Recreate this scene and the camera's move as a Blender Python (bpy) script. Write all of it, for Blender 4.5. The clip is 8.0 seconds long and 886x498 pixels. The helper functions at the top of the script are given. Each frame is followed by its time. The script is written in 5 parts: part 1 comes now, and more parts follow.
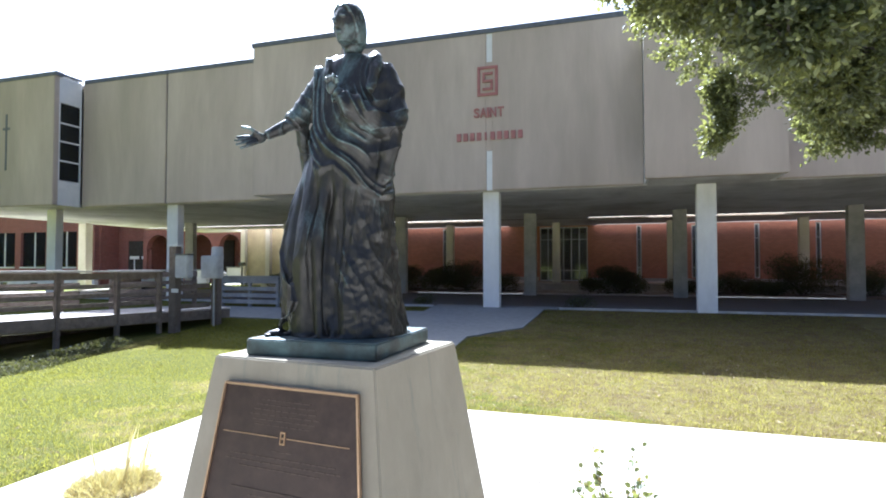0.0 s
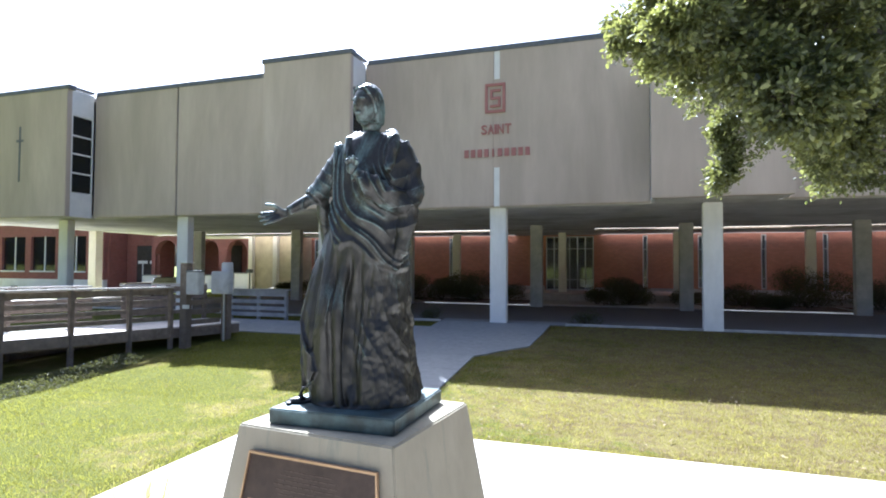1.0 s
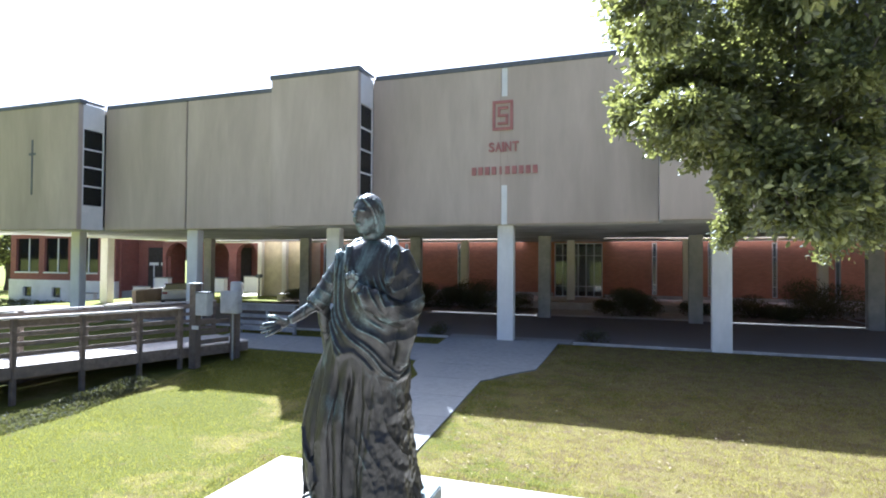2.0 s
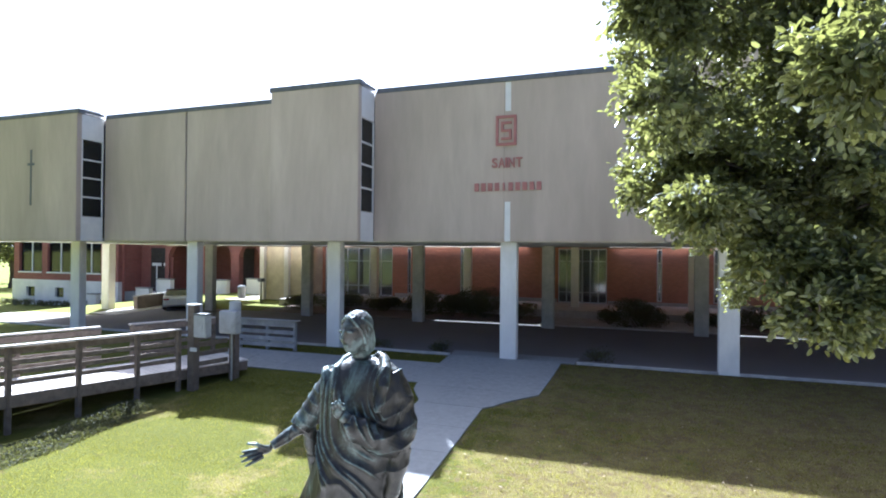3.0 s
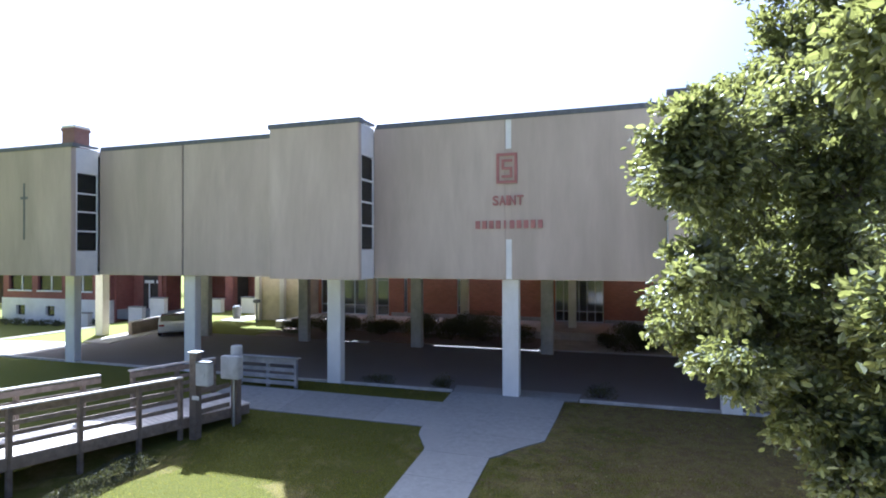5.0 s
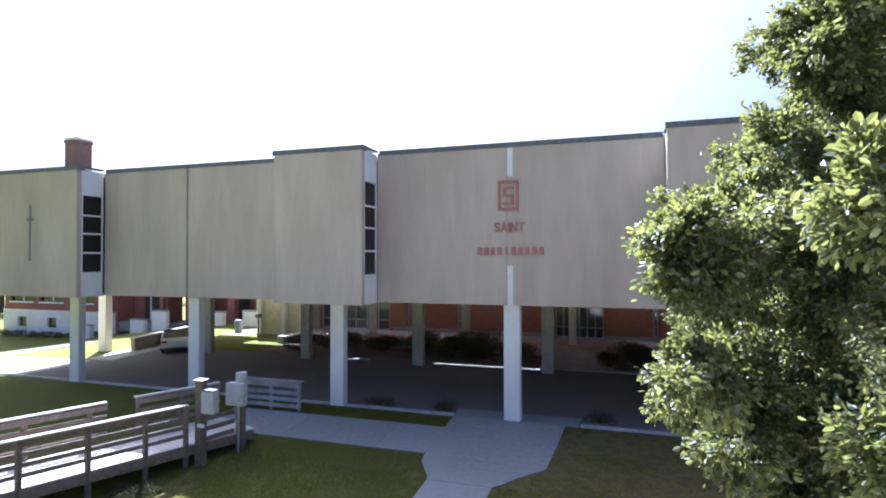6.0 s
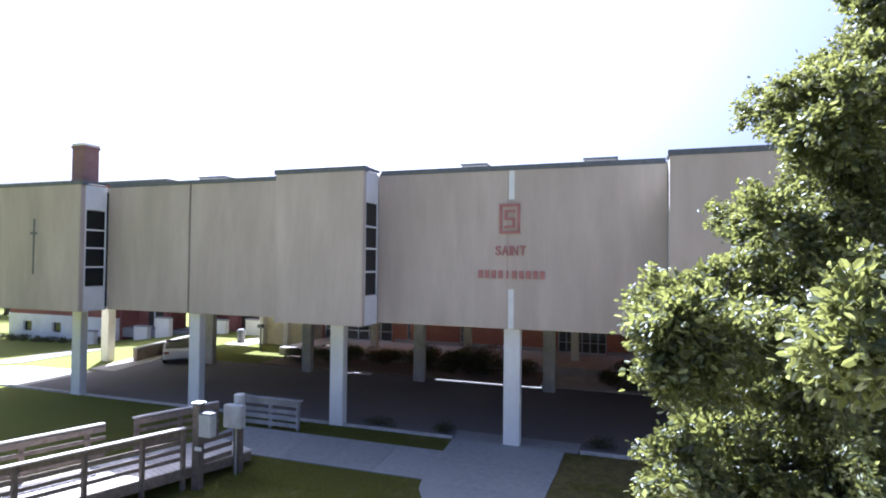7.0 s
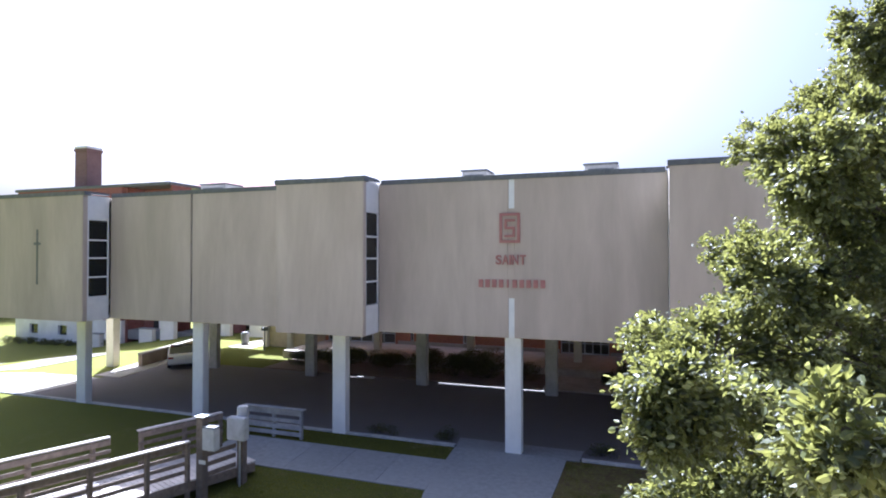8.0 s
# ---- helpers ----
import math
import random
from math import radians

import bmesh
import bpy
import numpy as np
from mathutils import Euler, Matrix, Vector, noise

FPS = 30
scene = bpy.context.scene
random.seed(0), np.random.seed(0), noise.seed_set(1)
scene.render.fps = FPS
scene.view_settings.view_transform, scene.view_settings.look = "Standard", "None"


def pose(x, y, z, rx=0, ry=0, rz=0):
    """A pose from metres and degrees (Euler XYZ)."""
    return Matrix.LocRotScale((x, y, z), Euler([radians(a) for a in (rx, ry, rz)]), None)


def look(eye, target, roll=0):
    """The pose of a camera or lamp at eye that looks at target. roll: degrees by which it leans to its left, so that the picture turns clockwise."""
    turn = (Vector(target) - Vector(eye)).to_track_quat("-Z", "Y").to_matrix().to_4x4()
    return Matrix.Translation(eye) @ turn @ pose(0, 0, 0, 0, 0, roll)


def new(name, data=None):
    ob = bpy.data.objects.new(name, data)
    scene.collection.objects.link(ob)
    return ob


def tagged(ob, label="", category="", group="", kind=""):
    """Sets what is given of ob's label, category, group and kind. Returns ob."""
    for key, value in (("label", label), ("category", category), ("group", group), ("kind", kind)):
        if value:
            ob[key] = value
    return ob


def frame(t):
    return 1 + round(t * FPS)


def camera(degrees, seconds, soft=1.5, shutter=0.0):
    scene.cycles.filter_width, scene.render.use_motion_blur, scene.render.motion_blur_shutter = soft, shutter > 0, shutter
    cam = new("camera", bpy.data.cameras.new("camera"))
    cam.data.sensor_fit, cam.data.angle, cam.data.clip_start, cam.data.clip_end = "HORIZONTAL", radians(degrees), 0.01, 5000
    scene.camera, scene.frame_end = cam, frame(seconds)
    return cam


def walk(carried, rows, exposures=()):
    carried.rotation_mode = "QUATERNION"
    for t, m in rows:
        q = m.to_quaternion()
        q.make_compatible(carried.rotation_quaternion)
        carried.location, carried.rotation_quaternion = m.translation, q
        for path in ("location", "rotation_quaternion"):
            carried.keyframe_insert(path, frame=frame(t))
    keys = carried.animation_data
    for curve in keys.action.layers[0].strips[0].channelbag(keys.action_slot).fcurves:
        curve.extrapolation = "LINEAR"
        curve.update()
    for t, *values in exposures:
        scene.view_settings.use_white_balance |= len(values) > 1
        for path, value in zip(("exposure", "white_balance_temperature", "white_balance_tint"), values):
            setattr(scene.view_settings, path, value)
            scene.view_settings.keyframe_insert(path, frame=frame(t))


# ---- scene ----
cam = camera(77.0, 8.0, soft=1.9)
PATH = [
    (0, (3.64, -16.60, 1.30), (3.043, -14.691, 1.358), 0.0),
    (0.5, (3.666, -16.743, 1.465), (3.056, -14.84, 1.534), 0.2),
    (1, (3.631, -16.76, 1.732), (3.016, -14.858, 1.794), 0.3),
    (1.5, (3.693, -16.813, 2.064), (3.06, -14.917, 2.119), 0.4),
    (3, (3.655, -16.518, 3.206), (2.996, -14.63, 3.219), 0.5),
    (3.5, (3.544, -16.39, 3.474), (2.882, -14.503, 3.499), 0.9),
    (4, (3.411, -16.372, 3.737), (2.765, -14.479, 3.766), 0.9),
    (4.5, (3.355, -16.434, 4.017), (2.723, -14.537, 4.03), -0.1),
    (6, (3.354, -16.817, 4.944), (2.725, -14.919, 4.98), -0.1),
    (6.5, (3.394, -16.701, 5.261), (2.755, -14.806, 5.302), 0.3),
    (7, (3.468, -16.726, 5.522), (2.821, -14.835, 5.57), 0.6),
    (7.5, (3.549, -16.706, 5.811), (2.892, -14.818, 5.843), 0.4),
    (8, (3.573, -16.723, 6.001), (2.913, -14.835, 6.027), 0.0),
]
EXPOSURES = [(0.0, 2.28, 4880, 9), (1.5, 2.38, 4850, 9), (3.0, 2.38, 4800, 10), (4.5, 2.35, 4700, 12), (6.5, 2.29, 4720, 17), (8.0, 2.29, 4880, 18)]
walk(cam, [(t, look(eye, target, roll)) for t, eye, target, roll in PATH], EXPOSURES)

# ---- world, sun, exposure ----
SUN_TO = Vector((-4.75, 6.06, 9.0)).normalized()
world = bpy.data.worlds.new("sky_world")
scene.world = world
world.use_nodes = True
wn = world.node_tree.nodes
wl = world.node_tree.links
wn.clear()
w_out = wn.new("ShaderNodeOutputWorld")
w_bg = wn.new("ShaderNodeBackground")
w_sky = wn.new("ShaderNodeTexSky")
w_sky.sky_type = "NISHITA"
w_sky.sun_disc = False
w_sky.sun_elevation = math.asin(SUN_TO.z)
w_sky.sun_rotation = math.atan2(SUN_TO.x, SUN_TO.y)
w_sky.air_density, w_sky.dust_density, w_sky.ozone_density = 0.7, 9.0, 1.1
w_bg.inputs["Strength"].default_value = 0.052
wl.new(w_sky.outputs["Color"], w_bg.inputs["Color"])
wl.new(w_bg.outputs["Background"], w_out.inputs["Surface"])

sun_data = bpy.data.lights.new("sun", "SUN")
sun_data.energy = 5.0
sun_data.angle = radians(0.6)
sun_data.color = (1.0, 0.91, 0.79)
sun = new("sun", sun_data)
sun.matrix_world = look(SUN_TO * 100, (0, 0, 0))


# ---- materials ----
def node_mat(name):
    m = bpy.data.materials.new(name)
    m.use_nodes = True
    nt = m.node_tree
    b = nt.nodes["Principled BSDF"]
    return m, nt, b


def ramp(nt, fac, stops):
    r = nt.nodes.new("ShaderNodeValToRGB")
    el = r.color_ramp.elements
    while len(el) < len(stops):
        el.new(0.5)
    for e, (p, c) in zip(el, stops):
        e.position, e.color = p, (*c, 1)
    nt.links.new(fac, r.inputs["Fac"])
    return r.outputs["Color"]


def noise_tex(nt, scale, detail=6, rough=0.6, stretch=(1, 1, 1), dist=0.0, coord="Object"):
    tc = nt.nodes.new("ShaderNodeTexCoord")
    mp = nt.nodes.new("ShaderNodeMapping")
    mp.inputs["Scale"].default_value = stretch
    n = nt.nodes.new("ShaderNodeTexNoise")
    n.inputs["Scale"].default_value = scale
    n.inputs["Detail"].default_value = detail
    n.inputs["Roughness"].default_value = rough
    n.inputs["Distortion"].default_value = dist
    nt.links.new(tc.outputs[coord], mp.inputs["Vector"])
    nt.links.new(mp.outputs["Vector"], n.inputs["Vector"])
    return n.outputs["Fac"]


def mixed(nt, a, b, fac, mode="MIX"):
    x = nt.nodes.new("ShaderNodeMix")
    x.data_type, x.blend_type = "RGBA", mode
    for sock, v in ((x.inputs[0], fac), (x.inputs[6], a), (x.inputs[7], b)):
        if isinstance(v, (int, float)):
            sock.default_value = v
        elif isinstance(v, tuple):
            sock.default_value = (*v, 1)
        else:
            nt.links.new(v, sock)
    return x.outputs[2]


def between(nt, value, lo, hi):
    """0 below lo, 1 above hi."""
    r = nt.nodes.new("ShaderNodeMapRange")
    r.interpolation_type = "SMOOTHSTEP"
    r.inputs["From Min"].default_value, r.inputs["From Max"].default_value = lo, hi
    nt.links.new(value, r.inputs["Value"])
    return r.outputs["Result"]


def bump(nt, b, height, strength, distance=0.01):
    bp = nt.nodes.new("ShaderNodeBump")
    bp.inputs["Strength"].default_value = strength
    bp.inputs["Distance"].default_value = distance
    nt.links.new(height, bp.inputs["Height"])
    nt.links.new(bp.outputs["Normal"], b.inputs["Normal"])


def surface(name, dark, light, scale, rough=0.85, fine=40.0, bumps=0.3, dist=0.01, stain=None, stain_scale=0.6,
            stretch=(1, 1, 1), metal=0.0, spread=(0.3, 0.7), vary=0.0, det=8):
    """A two-scale noise surface: colour from dark to light, a broad stain, fine relief."""
    m, nt, b = node_mat(name)
    col = ramp(nt, noise_tex(nt, scale, det, 0.65, stretch), ((spread[0], dark), (spread[1], light)))
    if stain:
        f = ramp(nt, noise_tex(nt, stain_scale, 5, 0.6, stretch, 0.4), ((0.42, (0, 0, 0)), (0.72, (1, 1, 1))))
        col = mixed(nt, col, stain, f)
    if vary:
        oi = nt.nodes.new("ShaderNodeObjectInfo")
        v = nt.nodes.new("ShaderNodeMapRange")
        v.inputs["To Min"].default_value, v.inputs["To Max"].default_value = 1 - vary, 1 + vary
        nt.links.new(oi.outputs["Random"], v.inputs["Value"])
        vm = nt.nodes.new("ShaderNodeVectorMath")
        vm.operation = "SCALE"
        nt.links.new(col, vm.inputs[0])
        nt.links.new(v.outputs["Result"], vm.inputs["Scale"])
        col = vm.outputs["Vector"]
    nt.links.new(col, b.inputs["Base Color"])
    b.inputs["Roughness"].default_value = rough
    b.inputs["Metallic"].default_value = metal
    if bumps:
        bump(nt, b, noise_tex(nt, fine, 6, 0.7, stretch), bumps, dist)
    return m


M = {}
M["panel"] = surface("precast_concrete", (0.460, 0.392, 0.328), (0.560, 0.485, 0.413), 1.8, 0.9, 90, 0.35, 0.005,
                     (0.388, 0.332, 0.274), 0.55, (1.0, 1.0, 0.22), vary=0.05, det=6)
M["pillar"] = surface("white_painted_concrete", (0.76, 0.765, 0.76), (0.86, 0.86, 0.85), 5, 0.7, 60, 0.25, 0.004,
                      (0.72, 0.72, 0.70), 1.2, (1, 1, 0.5))
# Back pillars: greyer than the white front row, their shade put in the colour.
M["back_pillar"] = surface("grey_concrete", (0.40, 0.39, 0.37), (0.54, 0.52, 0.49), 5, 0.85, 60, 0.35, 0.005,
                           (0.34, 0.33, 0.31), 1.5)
M["white"] = surface("white_paint", (0.72, 0.73, 0.73), (0.82, 0.82, 0.81), 3, 0.55, 80, 0.1, 0.003)
M["soffit"] = surface("soffit_plaster", (0.62, 0.60, 0.57), (0.75, 0.73, 0.69), 2, 0.9, 40, 0.2, 0.004,
                      (0.40, 0.38, 0.35), 0.5)
M["coping"] = surface("dark_metal_coping", (0.12, 0.125, 0.13), (0.19, 0.195, 0.20), 6, 0.5, 60, 0.1, 0.003, metal=0.4)
M["roofing"] = surface("gravel_roofing", (0.25, 0.24, 0.23), (0.42, 0.41, 0.39), 25, 0.95, 80, 0.6, 0.01)
M["red"] = surface("red_sign_paint", (0.34, 0.145, 0.135), (0.42, 0.195, 0.18), 6, 0.45, 60, 0.1, 0.002)
# Darker and bluer than the plaza: shade on the walk put in the colour.
M["concrete"] = surface("shaded_walk_concrete", (0.205, 0.205, 0.200), (0.295, 0.294, 0.285), 7, 0.9, 120, 0.4, 0.004,
                        (0.265, 0.262, 0.252), 0.8, vary=0.05)
M["plaza"] = surface("pale_plaza_concrete", (0.40, 0.365, 0.315), (0.50, 0.46, 0.40), 6, 0.9, 120, 0.4, 0.004,
                     (0.38, 0.345, 0.295), 0.7, vary=0.04)
M["porch"] = surface("warm_terrace_concrete", (0.50, 0.445, 0.39), (0.63, 0.57, 0.50), 6, 0.9, 120, 0.3, 0.004, (0.44, 0.39, 0.34), 1.2)
M["kerb"] = surface("kerb_concrete", (0.42, 0.41, 0.39), (0.62, 0.60, 0.57), 9, 0.9, 90, 0.5, 0.006, (0.32, 0.31, 0.3), 1.5)
M["asphalt"] = surface("asphalt", (0.125, 0.106, 0.10), (0.20, 0.174, 0.165), 30, 0.92, 160, 0.7, 0.006,
                       (0.17, 0.152, 0.145), 0.35)
M["soil"] = surface("mulch_bed", (0.15, 0.108, 0.085), (0.31, 0.23, 0.175), 18, 0.95, 60, 0.9, 0.03, (0.2, 0.15, 0.11), 1.5)
M["pedestal"] = surface("pedestal_concrete", (0.270, 0.238, 0.170), (0.362, 0.320, 0.230), 4, 0.88, 70, 0.45, 0.006,
                        (0.30, 0.265, 0.188), 2.2, (1, 1, 0.6))
streaked = M["pedestal"].node_tree
streak = ramp(streaked, noise_tex(streaked, 5.0, 6, 0.7, (1.6, 1.6, 0.10), 0.3), ((0.55, (0, 0, 0)), (0.72, (0.75, 0.75, 0.75))))
b_in = streaked.nodes["Principled BSDF"].inputs["Base Color"]
streaked.links.new(mixed(streaked, b_in.links[0].from_socket, (0.185, 0.195, 0.155), streak), b_in)
M["ped_base"] = surface("shade_dark_pedestal_foot", (0.12, 0.115, 0.11), (0.2, 0.19, 0.18), 6, 0.9, 60, 0.4, 0.006)
M["cream"] = surface("cream_painted_wall", (0.68, 0.58, 0.37), (0.80, 0.70, 0.48), 3, 0.8, 60, 0.2, 0.004, (0.56, 0.46, 0.30), 0.9)
M["cream_col"] = surface("cream_column", (0.80, 0.74, 0.63), (0.88, 0.83, 0.73), 4, 0.75, 60, 0.2, 0.004)
M["canopy_tan"] = surface("tan_canopy_edge", (0.30, 0.245, 0.175), (0.40, 0.33, 0.24), 4, 0.8, 60, 0.2, 0.004, (0.26, 0.21, 0.15), 1.2)
# Faces turned from the sun: their shade is in this darker wood colour.
M["wood"] = surface("weathered_shaded_wood", (0.12, 0.092, 0.068), (0.28, 0.225, 0.175), 7, 0.9, 40, 0.7, 0.006,
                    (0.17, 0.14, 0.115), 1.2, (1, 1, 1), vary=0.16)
# Deck and cap rails: sunlight on their tops put in the pale colour.
M["deck"] = surface("sunlit_deck_boards", (0.46, 0.42, 0.37), (0.64, 0.59, 0.53), 7, 0.85, 40, 0.6, 0.006,
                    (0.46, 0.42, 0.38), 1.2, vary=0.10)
# Boards of the far railing, their shaded greyness put in the colour.
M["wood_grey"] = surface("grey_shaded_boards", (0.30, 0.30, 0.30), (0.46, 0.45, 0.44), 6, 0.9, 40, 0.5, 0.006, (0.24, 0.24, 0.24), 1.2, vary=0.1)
M["meter"] = surface("grey_meter_enamel", (0.42, 0.43, 0.43), (0.55, 0.56, 0.55), 5, 0.5, 60, 0.1, 0.002, (0.36, 0.36, 0.35), 3)
M["meter_lid"] = surface("pale_meter_lid", (0.62, 0.62, 0.60), (0.75, 0.75, 0.72), 5, 0.5, 60, 0.1, 0.002)
M["steel"] = surface("galvanised_pipe", (0.36, 0.37, 0.38), (0.52, 0.53, 0.54), 20, 0.45, 90, 0.1, 0.002, metal=0.7)
M["bark"] = surface("oak_bark", (0.045, 0.036, 0.028), (0.12, 0.098, 0.08), 10, 0.95, 30, 1.0, 0.03, (0.12, 0.11, 0.09), 2, (1, 1, 0.3))
M["plaque"] = surface("dark_bronze_plaque", (0.035, 0.022, 0.017), (0.065, 0.042, 0.032), 12, 0.5, 120, 0.5, 0.002, metal=0.35)
M["plaque_edge"] = surface("bright_bronze_edge", (0.42, 0.27, 0.15), (0.56, 0.38, 0.23), 20, 0.4, 90, 0.2, 0.002, metal=0.6)
M["plaque_text"] = surface("dull_bronze_lettering", (0.065, 0.045, 0.035), (0.105, 0.075, 0.056), 30, 0.5, 90, 0.2, 0.002, metal=0.4)
M["far_white"] = surface("white_rendered_base", (0.70, 0.70, 0.68), (0.82, 0.81, 0.79), 1.5, 0.85, 20, 0.2, 0.006, (0.62, 0.61, 0.58), 0.4)
# Near-black surface for openings; the shade inside them is put in the colour.
M["dark_open"] = surface("dark_opening_shade", (0.03, 0.025, 0.022), (0.06, 0.05, 0.045), 3, 0.8, 20, 0.1)
M["tan_wall"] = surface("tan_brick_coping", (0.26, 0.20, 0.14), (0.38, 0.30, 0.22), 8, 0.9, 60, 0.5, 0.006, (0.22, 0.17, 0.13), 1.0)
M["car_paint"] = surface("white_car_paint", (0.74, 0.75, 0.76), (0.8, 0.8, 0.8), 2, 0.25, 50, 0.0)
M["car_glass"] = surface("dark_car_glass", (0.012, 0.014, 0.016), (0.02, 0.022, 0.025), 3, 0.08, 20, 0.0)
M["rubber"] = surface("black_rubber", (0.015, 0.015, 0.016), (0.03, 0.03, 0.03), 20, 0.8, 60, 0.2, 0.003)
M["lamp_red"] = surface("red_tail_lamp", (0.25, 0.01, 0.01), (0.35, 0.02, 0.02), 5, 0.2, 20, 0.0)
M["flag"] = surface("white_placard", (0.75, 0.75, 0.74), (0.83, 0.83, 0.82), 4, 0.6, 30, 0.05)


def brick_mat(name, c1, c2, mortar, scale=4.2):
    m, nt, b = node_mat(name)
    tc = nt.nodes.new("ShaderNodeTexCoord")
    sep = nt.nodes.new("ShaderNodeSeparateXYZ")
    add = nt.nodes.new("ShaderNodeMath")
    comb = nt.nodes.new("ShaderNodeCombineXYZ")
    nt.links.new(tc.outputs["Object"], sep.inputs[0])
    nt.links.new(sep.outputs["X"], add.inputs[0])
    nt.links.new(sep.outputs["Y"], add.inputs[1])
    nt.links.new(add.outputs[0], comb.inputs["X"])
    nt.links.new(sep.outputs["Z"], comb.inputs["Y"])
    br = nt.nodes.new("ShaderNodeTexBrick")
    br.inputs["Scale"].default_value = 1.0
    br.inputs["Brick Width"].default_value = 0.215
    br.inputs["Row Height"].default_value = 0.075
    br.inputs["Mortar Size"].default_value = 0.006
    br.inputs["Color1"].default_value = (*c1, 1)
    br.inputs["Color2"].default_value = (*c2, 1)
    br.inputs["Mortar"].default_value = (*mortar, 1)
    nt.links.new(comb.outputs[0], br.inputs["Vector"])
    f = ramp(nt, noise_tex(nt, 0.5, 5, 0.6), ((0.3, (0.82, 0.82, 0.82)), (0.7, (1.08, 1.06, 1.04))))
    nt.links.new(mixed(nt, br.outputs["Color"], f, 1.0, "MULTIPLY"), b.inputs["Base Color"])
    b.inputs["Roughness"].default_value = 0.9
    bump(nt, b, br.outputs["Fac"], -0.4, 0.006)
    return m


M["brick"] = brick_mat("orange_brick", (0.60, 0.265, 0.175), (0.51, 0.215, 0.14), (0.33, 0.22, 0.16))
M["far_brick"] = brick_mat("old_red_brick", (0.29, 0.105, 0.085), (0.22, 0.08, 0.065), (0.24, 0.16, 0.14))
M["chimney"] = brick_mat("chimney_brick", (0.23, 0.13, 0.11), (0.17, 0.095, 0.085), (0.22, 0.17, 0.15))


def glass_mat(name, tint):
    m, nt, b = node_mat(name)
    b.inputs["Base Color"].default_value = (*tint, 1)
    b.inputs["Roughness"].default_value = 0.04
    b.inputs["Transmission Weight"].default_value = 0.88
    b.inputs["IOR"].default_value = 1.45
    return m


M["glass"] = glass_mat("window_glass", (0.64, 0.71, 0.76))
M["glass_dark"] = glass_mat("tinted_window_glass", (0.06, 0.08, 0.10))


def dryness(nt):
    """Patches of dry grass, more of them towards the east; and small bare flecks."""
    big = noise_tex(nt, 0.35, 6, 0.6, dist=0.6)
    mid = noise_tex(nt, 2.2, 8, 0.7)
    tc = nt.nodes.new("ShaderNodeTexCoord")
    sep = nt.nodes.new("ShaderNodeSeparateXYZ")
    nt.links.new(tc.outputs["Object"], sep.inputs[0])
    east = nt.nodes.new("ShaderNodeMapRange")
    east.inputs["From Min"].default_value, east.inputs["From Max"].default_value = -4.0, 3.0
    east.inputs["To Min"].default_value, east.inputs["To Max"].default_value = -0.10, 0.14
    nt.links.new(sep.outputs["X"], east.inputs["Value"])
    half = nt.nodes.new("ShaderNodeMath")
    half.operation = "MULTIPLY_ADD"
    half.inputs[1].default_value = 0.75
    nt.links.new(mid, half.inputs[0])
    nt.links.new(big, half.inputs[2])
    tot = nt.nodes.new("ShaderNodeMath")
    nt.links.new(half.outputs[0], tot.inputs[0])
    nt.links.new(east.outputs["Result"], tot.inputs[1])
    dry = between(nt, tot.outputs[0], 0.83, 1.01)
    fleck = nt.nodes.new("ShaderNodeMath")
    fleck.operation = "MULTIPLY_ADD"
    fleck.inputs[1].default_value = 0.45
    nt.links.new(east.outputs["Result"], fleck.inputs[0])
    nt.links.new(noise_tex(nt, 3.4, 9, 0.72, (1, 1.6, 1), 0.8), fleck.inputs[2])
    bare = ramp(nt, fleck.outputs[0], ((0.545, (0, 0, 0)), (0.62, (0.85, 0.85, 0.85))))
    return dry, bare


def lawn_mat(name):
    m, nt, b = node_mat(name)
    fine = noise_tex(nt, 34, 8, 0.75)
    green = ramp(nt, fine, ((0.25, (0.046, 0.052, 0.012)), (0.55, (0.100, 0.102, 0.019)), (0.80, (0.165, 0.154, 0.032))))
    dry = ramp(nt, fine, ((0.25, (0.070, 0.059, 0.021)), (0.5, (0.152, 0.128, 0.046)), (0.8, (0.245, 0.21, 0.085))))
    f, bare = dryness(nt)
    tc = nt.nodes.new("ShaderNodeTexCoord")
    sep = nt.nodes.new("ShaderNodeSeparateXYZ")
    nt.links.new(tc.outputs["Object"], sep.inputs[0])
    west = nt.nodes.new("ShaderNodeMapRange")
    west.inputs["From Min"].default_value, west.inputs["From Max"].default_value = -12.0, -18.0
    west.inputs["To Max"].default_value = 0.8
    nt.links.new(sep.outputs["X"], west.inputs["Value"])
    # lighter turf colour towards the west, where no blades stand
    west_turf = ramp(nt, fine, ((0.25, (0.11, 0.125, 0.026)), (0.55, (0.185, 0.195, 0.038)), (0.80, (0.27, 0.265, 0.06))))
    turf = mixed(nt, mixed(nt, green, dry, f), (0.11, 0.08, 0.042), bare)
    nt.links.new(mixed(nt, turf, west_turf, west.outputs["Result"]), b.inputs["Base Color"])
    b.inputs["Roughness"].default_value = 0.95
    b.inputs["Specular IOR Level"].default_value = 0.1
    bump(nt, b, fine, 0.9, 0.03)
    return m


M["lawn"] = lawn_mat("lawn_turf")


